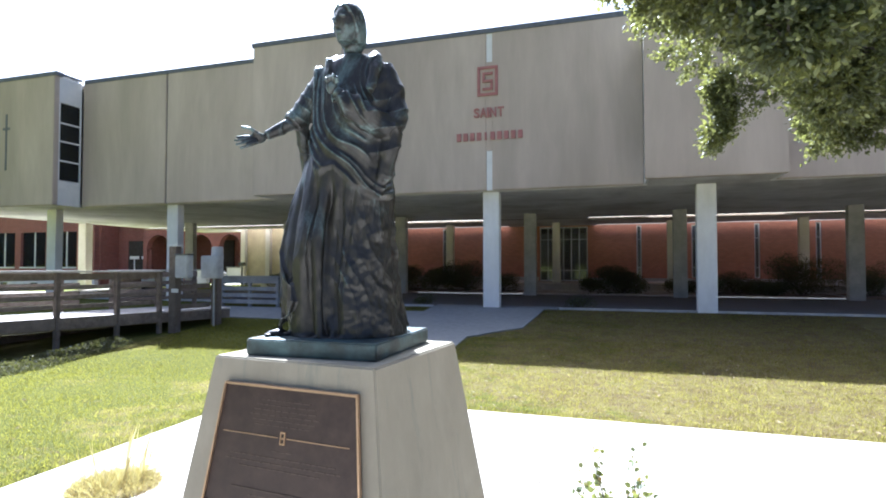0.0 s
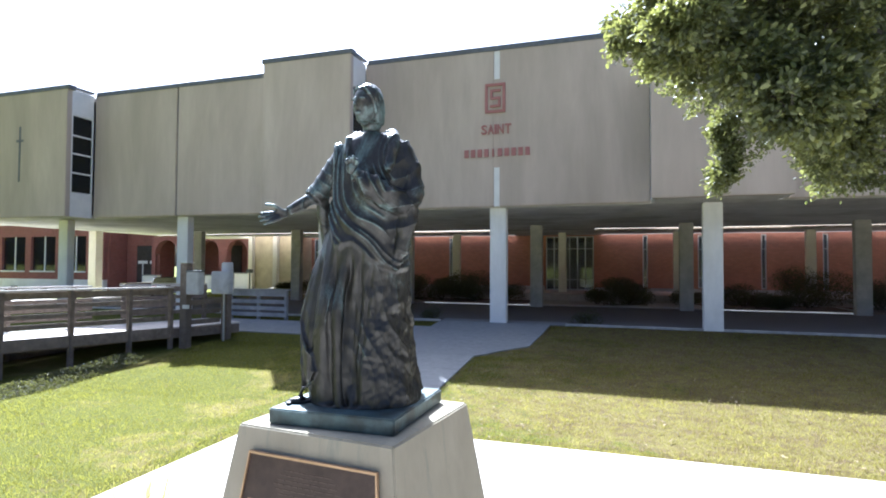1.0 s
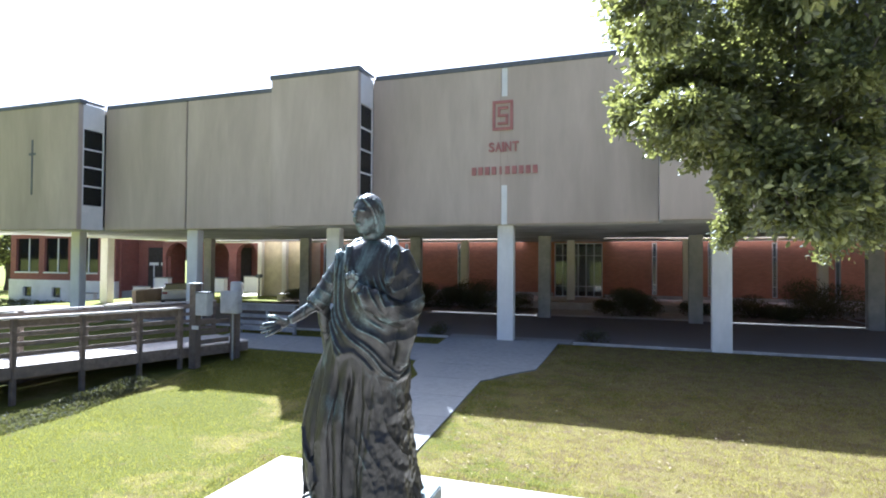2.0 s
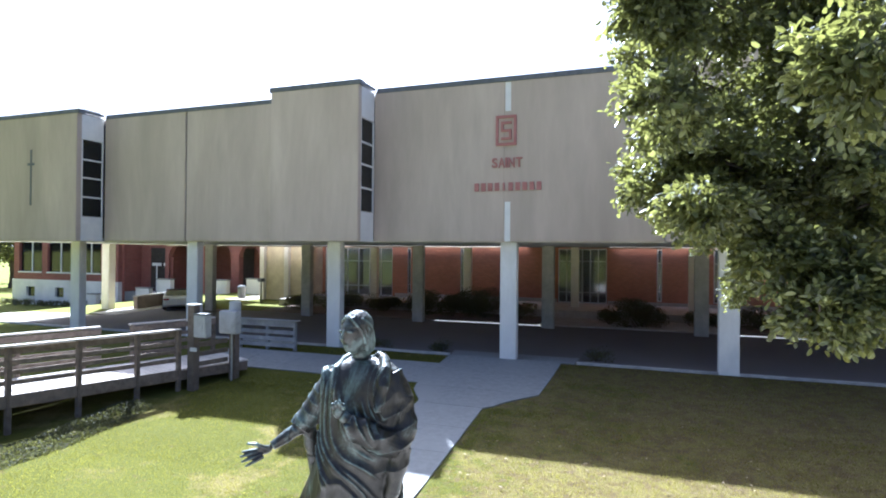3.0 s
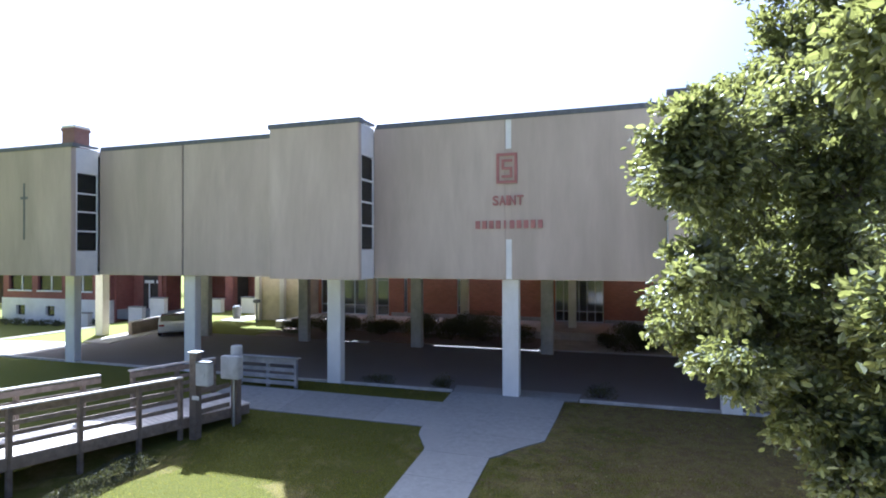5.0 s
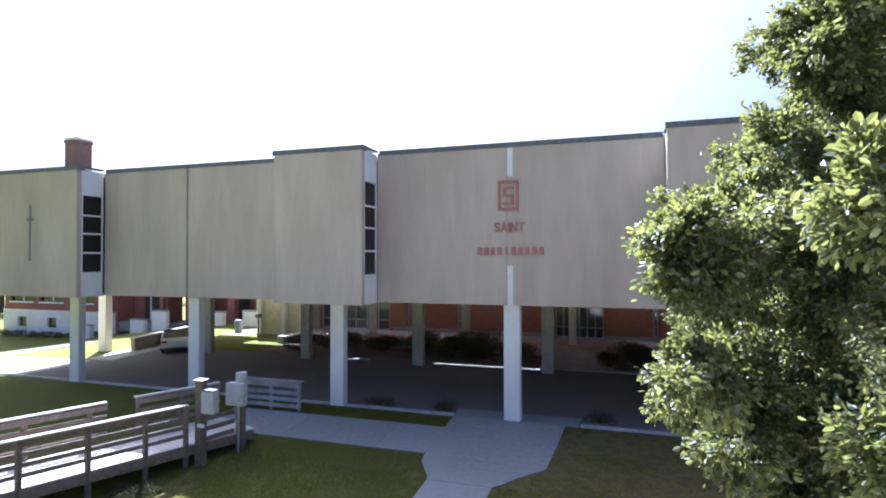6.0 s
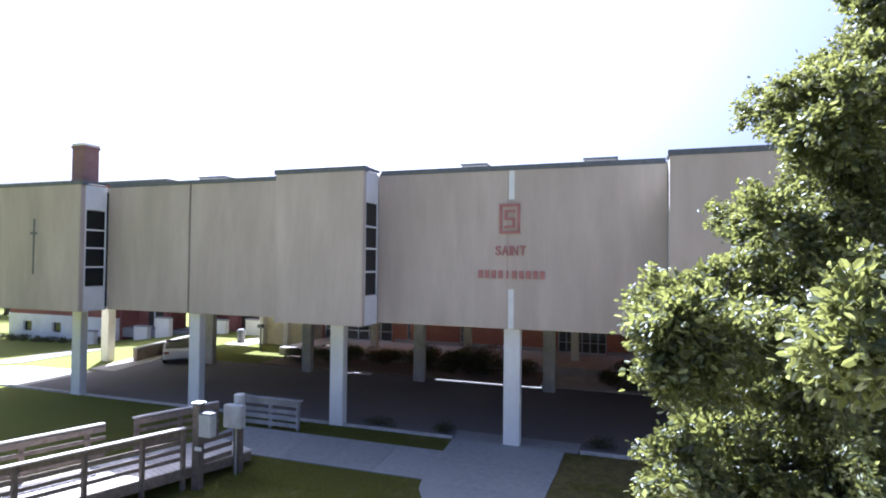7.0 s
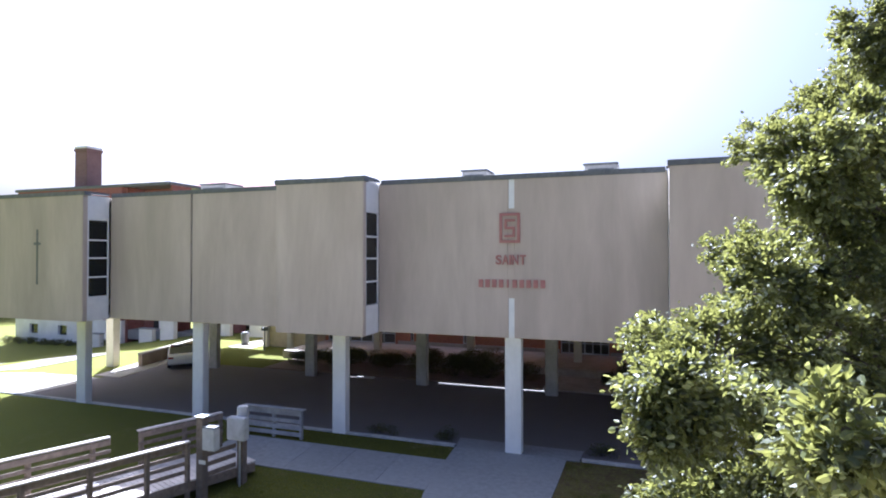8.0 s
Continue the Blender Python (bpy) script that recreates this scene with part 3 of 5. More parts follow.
# the sunlit corner pillar at the west end
pillar(-23.62, 6.0, 0.54, 0.42, -0.6, BOT - 0.02, M["cream_col"], "cream pillar standing in the sun")

# rooftop boxes


def roof_unit(x, y, w, d, h, label):
    u = thing("rooftop_unit", (x, y, TOP), label, "rooftop unit", "rooftop units")
    part("housing", boxed(x - w / 2, x + w / 2, y - d / 2, y + d / 2, TOP - 0.08, TOP + h, 0.02), M["back_pillar"], u)
    part("lid", boxed(x - w / 2 - 0.05, x + w / 2 + 0.05, y - d / 2 - 0.05, y + d / 2 + 0.05, TOP + h, TOP + h + 0.06, 0.01), M["coping"], u)
    for i in range(4):
        z = TOP + h * (0.25 + 0.17 * i)
        part("louvre", boxed(x - w * 0.4, x + w * 0.4, y - d / 2 - 0.02, y - d / 2 + 0.004, z, z + h * 0.08), M["coping"], u)
    return u


for x, w in ((-2.3, 0.95), (2.35, 1.1), (-14.6, 1.4), (-10.6, 1.2), (-7.4, 0.9)):
    roof_unit(x, 4.2, w, 1.1, 0.86, "low grey rooftop vent box on a flat roof")

# ---- sign ----
sign = thing("wall_sign", (0, FRONT, 6), "red raised lettering and square emblem on a concrete wall", "sign")
SY = FRONT - 0.05


def sign_box(x0, x1, z0, z1, name, parent=sign):
    return part(name, boxed(x0, x1, SY, FRONT + 0.01, z0, z1, 0.008), M["red"], parent)


# emblem: square ring round a stepped bar
ex0, ex1, ez0, ez1 = -0.36, 0.27, 6.40, 7.30
t = 0.085
for a in ((ex0, ex1, ez1 - t, ez1), (ex0, ex1, ez0, ez0 + t), (ex0, ex0 + t, ez0 + t, ez1 - t), (ex1 - t, ex1, ez0 + t, ez1 - t)):
    sign_box(*a, "emblem_ring")
b = 0.075
for a in ((-0.20, 0.12, 7.04, 7.04 + b), (-0.20, -0.20 + b, 6.85, 7.04), (-0.20, 0.12, 6.81, 6.81 + b), (0.12 - b, 0.12, 6.62, 6.81), (-0.20, 0.12, 6.57, 6.57 + b)):
    sign_box(*a, "emblem_bar")


def letter(ch, x0, x1, z0, z1):
    """One raised letter from the built-in font, fitted to its place."""
    cu = bpy.data.curves.new("letter", "FONT")
    cu.body = ch
    cu.extrude = 0.03
    cu.offset = 0.018
    tmp = new("letter_tmp", cu)
    dg = bpy.context.evaluated_depsgraph_get()
    me = bpy.data.meshes.new_from_object(tmp.evaluated_get(dg))
    bpy.data.objects.remove(tmp)
    co = np.array([v.co[:] for v in me.vertices])
    lo, hi = co.min(0), co.max(0)
    for v in me.vertices:
        u = (v.co.x - lo[0]) / (hi[0] - lo[0])
        w = (v.co.y - lo[1]) / (hi[1] - lo[1])
        d = (v.co.z - lo[2]) / (hi[2] - lo[2])
        v.co = (x0 + u * (x1 - x0), FRONT + 0.01 - d * 0.06, z0 + w * (z1 - z0))
    me.materials.clear()
    me.materials.append(M["red"])
    ob = new("letter", me)
    ob.parent = sign
    ob.location = -sign.location
    return ob


for ch, a, w in zip("SAINT", (-0.47, -0.27, -0.06, 0.03, 0.26), (0.17, 0.19, 0.065, 0.19, 0.19)):
    letter(ch, a, a + w, 5.75, 6.04)
# the long second word, kept as plain bars
for i in range(10):
    a = -1.02 + 0.209 * i
    w = 0.06 if i == 4 else 0.135
    sign_box(a + (0.05 if i == 4 else 0.015), a + (0.05 if i == 4 else 0.015) + w, 5.06, 5.30, "letter_bar")

# ---- rear brick building ----
RW = 16.0
RF = 0.40
rear = thing("brick_building", (3, 17, 0), "low orange brick building with slot windows and a cream canopy", "building", kind="structure")
part("floor_slab", boxed(-16.4, 20, 11.5, 22, -0.1, RF, 0.02), M["porch"], rear, "raised concrete terrace")
WIN = [(-9.95, 0.24), (-6.45, 0.24), (4.8, 0.26), (7.6, 0.26), (10.62, 0.26), (13.4, 0.26)]
GL = [(-16.0, -11.1), (-0.65, 2.05)]
edges = sorted([(a - w / 2, a + w / 2, 0.62, 3.5) for a, w in WIN] + [(a, b, RF, 3.5) for a, b in GL])
x = -16.2
for a, b, z0, z1 in edges:
    if a - x > 0.05:
        part("brick_wall", boxed(x, a, RW, RW + 0.3, RF, 3.5), M["brick"], rear)
    if z0 > RF:
        part("brick_wall", boxed(a, b, RW, RW + 0.3, RF, z0), M["brick"], rear)
    x = b
part("brick_wall", boxed(x, 20, RW, RW + 0.3, RF, 3.5), M["brick"], rear)
part("brick_wall", boxed(-16.2, 20, RW, RW + 0.3, 3.5, 3.56), M["brick"], rear)
part("wall_base", boxed(-10.9, -0.7, RW - 0.06, RW, RF, 0.62, 0.01), M["porch"], rear, "pale concrete wall base")
part("wall_base", boxed(2.1, 20, RW - 0.06, RW, RF, 0.58, 0.01), M["porch"], rear)


def glazing(x0, x1, z0, z1, nx, bars, label, parent=rear):
    fr = 0.06
    win = part("window", boxed(x0, x1, RW + 0.06, RW + 0.16, z1 - fr, z1, 0.004), M["white"], parent, label)
    part("window_frame", boxed(x0, x1, RW + 0.06, RW + 0.16, z0, z0 + fr, 0.004), M["white"], win)
    for i in range(nx + 1):
        xx = x0 + (x1 - x0 - fr) * i / nx
        part("mullion", boxed(xx, xx + fr, RW + 0.06, RW + 0.16, z0 + fr, z1 - fr, 0.004), M["white"], win)
    for zb in bars:
        for i in range(nx):
            xa = x0 + (x1 - x0 - fr) * i / nx + fr
            xb = x0 + (x1 - x0 - fr) * (i + 1) / nx
            part("transom", boxed(xa, xb, RW + 0.07, RW + 0.15, zb, zb + 0.05, 0.004), M["white"], win)
    zz = [z0 + fr] + list(bars) + [z1 - fr]
    for i in range(nx):
        xa = x0 + (x1 - x0 - fr) * i / nx + fr
        xb = x0 + (x1 - x0 - fr) * (i + 1) / nx
        for a, b in zip(zz, zz[1:]):
            part("pane", boxed(xa, xb, RW + 0.105, RW + 0.115, a, b), M["glass"], win)
    return win


glazing(-0.65, 2.05, RF, 3.5, 6, (0.98, 2.75), "tall glazed entrance with white mullions")
glazing(-16.0, -11.1, RF, 3.5, 6, (1.0, 2.6), "wide glazed bay with white mullions")
for a, w in WIN:
    glazing(a - w / 2, a + w / 2, 0.62, 3.5, 1, (1.15, 2.7), "narrow slot window with a pale frame")
# room behind the glass
part("inner_wall", boxed(-20, 20, 21.8, 22, RF, 3.56), M["white"], rear, "pale lobby wall")
part("inner_ceiling", boxed(-20, 20, RW + 0.3, 21.8, 3.42, 3.5), M["soffit"], rear)
part("side_wall", boxed(19.8, 20, RW + 0.3, 21.8, RF, 3.42), M["brick"], rear)

# cream west block with piers, and a pale walk at its foot
west_walk = thing("west_walk", (-21.0, 15.7, 0), "sunlit pale concrete walk beside a cream wall", "walkway", kind="structure")
for i in range(4):
    slab(rect(-21.9, -20.1, 13.3 + 1.2 * i, 14.5 + 1.2 * i), west_walk, M["plaza"], 0.04)
part("cream_wall", boxed(-19.95, -16.2, 14.6, 22, -0.1, 4.3, 0.01), M["cream"], rear, "cream rendered wall")
for xx in (-19.78, -17.9, -16.5):
    part("pier", boxed(xx - 0.16, xx + 0.16, 14.3, 14.6, 0.0, 4.0, 0.01), M["cream_col"], rear, "cream pier")
# canopy on cream columns, its edge sloping down to the front
# the open strip before the wall is unseen, left to let skylight in
for x0, x1, y0, y1 in ((-16.15, 20, 11.45, 15.25), (-16.15, 20, 16.0, 22.0), (-2.4, 2.5, 15.254, 15.996)):
    part("canopy", boxed(x0, x1, y0, y1, 3.56, 3.72, 0.01), M["soffit"], rear, "flat canopy roof, its unseen open strip made to light the wall")
# Unseen wall added above the canopy to block direct sun through the strip.
part("sun_shield_wall", boxed(-16.15, 20, 16.02, 16.3, 3.724, 5.0, 0.01), M["brick"], rear, "unseen raised wall added to keep sun out of the open strip")
for x0, x1 in ((-23.9, -16.16), (-16.15, -2.3), (2.35, 20)):
    bm = bmesh.new()
    prof = [(10.45, 3.455), (10.45, 3.51), (11.45, 3.75), (11.45, 3.56)]
    va = [bm.verts.new((x0, y, z)) for y, z in prof]
    vb = [bm.verts.new((x1, y, z)) for y, z in prof]
    bm.faces.new(va)
    bm.faces.new(list(reversed(vb)))
    for i in range(4):
        bm.faces.new((va[i], vb[i], vb[(i + 1) % 4], va[(i + 1) % 4]))
    bmesh.ops.recalc_face_normals(bm, faces=bm.faces[:])
    part("canopy_edge", bm, M["canopy_tan"], rear, "sloping cream canopy edge")
# Unseen roof behind the west edge; its depths set the shade below.
for x0, x1, y1 in ((-20.3, -16.16, 13.2), (-23.9, -20.31, 15.6)):
    part("canopy", boxed(x0, x1, 11.45, y1, 3.56, 3.72, 0.01), M["soffit"], rear, "flat canopy roof, unseen, on the west side")
# unseen strips, shutting sun from most of the narrow gap to the raised building
for x0, x1 in ((-23.9, -11.9), (-11.1, -7.2), (-1.9, 5.0), (10.5, 20)):
    part("sun_gap_strip", boxed(x0, x1, BACK + 0.16, 10.47, 3.515, 3.53, 0.003), M["coping"], rear)
    part("sun_gap_strip", boxed(x0, x1, BACK - 0.02, BACK + 0.158, 3.515, 3.528), M["coping"], rear)
for x0, x1 in ((-11.898, -11.102), (-7.198, -1.902), (5.002, 10.498)):
    part("sun_gap_strip", boxed(x0, x1, BACK - 0.02, BACK + 0.06, 3.515, 3.528), M["coping"], rear)
# Unseen slab filling the canopy gap so that no sun reaches the walk.
part("canopy_sun_filler", boxed(-2.28, 2.33, 10.50, 11.44, 3.56, 3.70, 0.01), M["soffit"], rear, "unseen slab added to keep sun off the entry walk")
for xx in (-11.15, -5.35, 0.55, 6.25, 12.05, 18.0):
    part("column", boxed(xx - 0.2, xx + 0.2, 13.4, 13.75, RF, 3.56, 0.012), M["cream_col"], rear, "cream square column")

# ---- statue on its pedestal ----
PX, PY = 2.02, -13.47
P_TOP, P_BOT = 0.787, -0.34


def p_half(z):
    return 0.525 + (P_TOP - z) * 0.15


pedestal = thing("pedestal", (PX, PY, PLAZA_Z), "battered tan concrete pedestal with a bronze plaque, on a pale plaza", "pedestal")
bm = bmesh.new()
hb, ht = p_half(P_BOT), p_half(P_TOP)
lo = [bm.verts.new((PX + sx * hb, PY + sy * hb, P_BOT)) for sx, sy in ((-1, -1), (1, -1), (1, 1), (-1, 1))]
hi = [bm.verts.new((PX + sx * ht, PY + sy * ht, P_TOP)) for sx, sy in ((-1, -1), (1, -1), (1, 1), (-1, 1))]
bm.faces.new(hi)
bm.faces.new(list(reversed(lo)))
for i in range(4):
    bm.faces.new((lo[i], lo[(i + 1) % 4], hi[(i + 1) % 4], hi[i]))
bmesh.ops.bevel(bm, geom=bm.edges[:], offset=0.009, segments=3, affect="EDGES")
part("block", bm, M["pedestal"], pedestal)
# Foot added under the block, its dark colour standing for contact shade.
part("foot", boxed(PX - 0.60, PX + 0.60, PY - 0.60, PY + 0.60, PLAZA_Z + 0.015, P_BOT, 0.02), M["ped_base"], pedestal, "added recessed foot coloured dark for contact shade")


def on_front(bm, u0, u1, z0, z1, proud, depth=0.012):
    """A thin slab on the battered front face, u from -1 to 1 across the face."""
    vs = []
    for d in (0.0, 1.0):
        for u, z in ((u0, z0), (u1, z0), (u1, z1), (u0, z1)):
            h = p_half(z)
            vs.append(bm.verts.new((PX + u * h, PY - h - proud + d * depth, z)))
    for q in ((0, 1, 2, 3), (7, 6, 5, 4), (0, 4, 5, 1), (1, 5, 6, 2), (2, 6, 7, 3), (3, 7, 4, 0)):
        bm.faces.new([vs[i] for i in q])
    bmesh.ops.recalc_face_normals(bm, faces=bm.faces[:])
    return bm


plaque = part("plaque", on_front(bmesh.new(), -0.72, 0.83, 0.035, 0.655, 0.022, 0.03), M["plaque"], pedestal, "dark bronze plaque with a bright rim")
for a in ((-0.730, 0.840, 0.648, 0.660), (-0.730, 0.840, 0.030, 0.042), (-0.730, -0.713, 0.042, 0.648), (0.823, 0.840, 0.042, 0.648)):
    part("rim", on_front(bmesh.new(), *a, 0.034, 0.02), M["plaque_edge"], plaque)
part("rule", on_front(bmesh.new(), -0.64, -0.01, 0.4025, 0.4065, 0.026, 0.008), M["plaque_edge"], plaque)
part("rule", on_front(bmesh.new(), 0.09, 0.74, 0.4025, 0.4065, 0.026, 0.008), M["plaque_edge"], plaque)
part("rule", on_front(bmesh.new(), -0.45, 0.42, 0.136, 0.139, 0.026, 0.008), M["plaque_text"], plaque)
for a in ((0.02, 0.07, 0.428, 0.436), (0.02, 0.07, 0.372, 0.380), (0.018, 0.028, 0.372, 0.436), (0.062, 0.072, 0.372, 0.436), (0.034, 0.058, 0.40, 0.408)):
    part("emblem", on_front(bmesh.new(), *a, 0.028, 0.01), M["plaque_edge"], plaque)
rr = random.Random(4)
for z, half in ((0.585, 0.28), (0.560, 0.34), (0.535, 0.36), (0.510, 0.40), (0.485, 0.36), (0.460, 0.33), (0.335, 0.10), (0.300, 0.56), (0.272, 0.60), (0.244, 0.44), (0.105, 0.30)):
    u = -half + 0.04
    bmw = bmesh.new()
    while u < half + 0.02:
        w = rr.uniform(0.03, 0.10)
        on_front(bmw, u, min(u + w, half + 0.05), z - 0.0036, z + 0.0036, 0.0238, 0.006)
        u += w + 0.016
    part("text_line", bmw, M["plaque_text"], plaque, "illegible line of cast lettering")

pedestal.rotation_euler = (0, 0, radians(-6))
plinth = tagged(new("statue_plinth", mesh_of(boxed(PX - 0.405, PX + 0.405, PY - 0.42, PY + 0.42, P_TOP + 0.002, P_TOP + 0.094, 0.008), "statue_plinth")),
                "square green-patinated bronze plinth on the pedestal", "plinth")
plinth.data.materials.append(M["plinth"])


def statue_mesh():
    """A robed standing figure, front towards -y: smooth masses fused, then drapery folds pressed into the skin."""
    bm = bmesh.new()
    prof = [(0.0, -0.345, 0.375, 0.31), (0.09, -0.360, 0.355, 0.305), (0.20, -0.398, 0.325, 0.295), (0.375, -0.412, 0.305, 0.28),
            (0.46, -0.424, 0.292, 0.27), (0.55, -0.416, 0.280, 0.255), (0.73, -0.370, 0.265, 0.235), (0.90, -0.322, 0.266, 0.225),
            (1.08, -0.262, 0.275, 0.215), (1.20, -0.258, 0.280, 0.205), (1.32, -0.252, 0.280, 0.190), (1.44, -0.245, 0.272, 0.175),
            (1.53, -0.232, 0.258, 0.160), (1.60, -0.212, 0.236, 0.142), (1.65, -0.180, 0.198, 0.120), (1.685, -0.12, 0.128, 0.095), (1.705, -0.07, 0.075, 0.07)]
    zs = [p[0] for p in prof]

    def at(z):
        return [float(np.interp(z, zs, [p[i] for p in prof])) for i in (1, 2, 3)]

    nt_, nz = 72, 90
    rings = []
    for j in range(nz + 1):
        z = 1.70 * j / nz
        l, r, d = at(z)
        ring = []
        for i in range(nt_):
            th = 2 * math.pi * i / nt_
            c, s = math.cos(th), math.sin(th)
            x = (r if c > 0 else -l) * (abs(c) ** 0.85) * (1 if c > 0 else -1)
            y = d * (abs(s) ** 0.9) * (1 if s > 0 else -1)
            if y < 0:
                y -= 0.06 * math.exp(-(((x + 0.15) / 0.10) ** 2 + ((z - 0.58) / 0.24) ** 2))
                y += 0.05 * math.exp(-(((x + 0.0) / 0.035) ** 2)) * (1 - ease(0.55, 0.85, z)) * ease(0.0, 0.15, z)
            ring.append(bm.verts.new((x, y, z)))
        rings.append(ring)
    for a, b in zip(rings, rings[1:]):
        for i in range(nt_):
            bm.faces.new((a[i], a[(i + 1) % nt_], b[(i + 1) % nt_], b[i]))
    bm.faces.new(list(reversed(rings[0])))
    bm.faces.new(rings[-1])

    def blob(c, r, rz=0.0, rx=0.0, seg=28):
        g = bmesh.ops.create_uvsphere(bm, u_segments=seg, v_segments=seg // 2 + 2, radius=1.0)
        bmesh.ops.transform(bm, matrix=Matrix.LocRotScale(c, Euler((rx, 0, rz)), r), verts=g["verts"])

    # neck and head, turned to its right; hair to the nape
    turn = radians(-26)

    def hd(x, y, z):
        c, s = math.cos(turn), math.sin(turn)
        return (-0.018 + x * c - y * s, -0.045 + x * s + y * c, 1.852 + z)

    tube(bm, [(-0.015, 0.015, 1.64), (-0.018, -0.005, 1.71), (-0.020, -0.025, 1.80)], [0.074, 0.058, 0.058], 20)
    blob(hd(0, -0.024, -0.010), (0.072, 0.082, 0.108), turn)
    blob(hd(0, -0.040, -0.072), (0.052, 0.056, 0.052), turn)
    blob(hd(0, 0.014, 0.046), (0.082, 0.094, 0.088), turn)
    blob(hd(0, 0.044, -0.046), (0.078, 0.062, 0.108), turn)
    for sx in (-1, 1):
        blob(hd(sx * 0.064, 0.026, -0.026), (0.026, 0.042, 0.092), turn)
        blob(hd(sx * 0.030, -0.088, 0.022), (0.028, 0.014, 0.007), turn, 0.0, 14)
        blob(hd(sx * 0.036, -0.070, -0.030), (0.024, 0.022, 0.028), turn, 0.0, 14)
        for k in range(4):
            tube(bm, [hd(sx * (0.012 + 0.018 * k), -0.070 + 0.016 * k, 0.108 - 0.004 * k), hd(sx * (0.050 + 0.009 * k), -0.066 + 0.030 * k, 0.076 - 0.002 * k),
                      hd(sx * (0.074 + 0.004 * k), -0.034 + 0.026 * k, 0.030), hd(sx * (0.078 + 0.003 * k), -0.014 + 0.022 * k, -0.050)],
                 [0.004, 0.006, 0.006, 0.005], 8)
    blob(hd(0, -0.094, -0.060), (0.024, 0.014, 0.008), turn, 0.0, 14)
    tube(bm, [hd(0, -0.100, 0.030), hd(0, -0.124, -0.020), hd(0, -0.110, -0.030)], [0.008, 0.013, 0.009], 10)

    # right arm held out from a wide sleeve, open hand
    tube(bm, [(-0.155, 0.0, 1.60), (-0.235, -0.02, 1.48), (-0.315, -0.06, 1.335), (-0.355, -0.09, 1.275)], [0.080, 0.080, 0.076, 0.068], 24)
    tube(bm, [(-0.315, -0.06, 1.31), (-0.30, -0.05, 1.19), (-0.275, -0.03, 1.05), (-0.26, 0.0, 0.90)], [0.050, 0.046, 0.040, 0.03], 20)
    tube(bm, [(-0.33, -0.09, 1.290), (-0.405, -0.14, 1.240), (-0.475, -0.19, 1.190)], [0.046, 0.039, 0.028], 18)
    blob((-0.512, -0.217, 1.173), (0.048, 0.018, 0.033), radians(35), 0.4, 18)
    for k, (dx, dy, dz) in enumerate(((-0.092, -0.042, -0.010), (-0.104, -0.054, -0.020), (-0.098, -0.060, -0.034), (-0.080, -0.060, -0.046))):
        b0 = Vector((-0.530 + 0.010 * k, -0.228 - 0.004 * k, 1.180 - 0.012 * k))
        tube(bm, [b0, b0 + Vector((dx, dy, dz)) * 0.55, b0 + Vector((dx, dy, dz)) * 1.0], [0.0120, 0.0105, 0.007], 8)
    tube(bm, [(-0.502, -0.225, 1.190), (-0.540, -0.258, 1.220), (-0.588, -0.276, 1.226)], [0.013, 0.011, 0.008], 8)

    # left arm bent to the chest under the cloak
    tube(bm, [(0.165, 0.0, 1.605), (0.245, -0.02, 1.47), (0.275, -0.05, 1.30), (0.245, -0.12, 1.205)], [0.075, 0.082, 0.084, 0.084], 24)
    tube(bm, [(0.255, -0.11, 1.215), (0.15, -0.190, 1.280), (0.06, -0.225, 1.345), (0.0, -0.238, 1.39)], [0.086, 0.074, 0.056, 0.042], 22)
    tube(bm, [(0.03, -0.235, 1.37), (-0.035, -0.246, 1.415)], [0.036, 0.030], 16)
    blob((-0.056, -0.252, 1.440), (0.034, 0.022, 0.042), 0.2, 0.0, 18)
    for k, (dx, dz) in enumerate(((-0.014, 0.030), (-0.010, 0.038), (-0.004, 0.040), (0.004, 0.034))):
        b0 = Vector((-0.078 + 0.018 * k, -0.258, 1.458 + 0.006 * (k % 3)))
        tube(bm, [b0, b0 + Vector((dx * 0.6, -0.014, dz * 0.6)), b0 + Vector((dx, -0.006, dz))], [0.0125, 0.0115, 0.009], 8)
    # cloak hanging below the forearm, and its roll over each shoulder
    tube(bm, [(0.265, -0.09, 1.20), (0.265, -0.12, 1.08), (0.24, -0.13, 0.95), (0.20, -0.13, 0.84)], [0.075, 0.066, 0.052, 0.03], 20)
    tube(bm, [(-0.06, 0.08, 1.695), (-0.115, 0.0, 1.69), (-0.135, -0.08, 1.64), (-0.115, -0.145, 1.54), (-0.06, -0.190, 1.38)], [0.022, 0.030, 0.032, 0.028, 0.014], 16)
    tube(bm, [(0.06, 0.08, 1.70), (0.125, 0.0, 1.695), (0.155, -0.075, 1.65), (0.165, -0.140, 1.56), (0.15, -0.185, 1.43)], [0.024, 0.036, 0.040, 0.038, 0.022], 16)
    # long edge of the cloak down the right leg, twisting at the hem
    tube(bm, [(-0.26, -0.07, 1.05), (-0.29, -0.10, 0.85), (-0.345, -0.12, 0.65), (-0.375, -0.14, 0.50), (-0.335, -0.20, 0.39), (-0.262, -0.245, 0.29),
              (-0.240, -0.265, 0.21), (-0.275, -0.265, 0.13), (-0.345, -0.20, 0.06)], [0.012, 0.018, 0.020, 0.020, 0.020, 0.022, 0.022, 0.020, 0.018], 14)
    tube(bm, [(-0.285, -0.06, 0.96), (-0.345, -0.07, 0.80), (-0.400, -0.04, 0.55), (-0.405, -0.05, 0.38), (-0.370, -0.12, 0.22), (-0.365, -0.12, 0.06)],
         [0.006, 0.012, 0.016, 0.018, 0.018, 0.018], 12)
    # foot
    blob((-0.345, -0.205, 0.022), (0.085, 0.040, 0.028), radians(25), 0.0, 16)
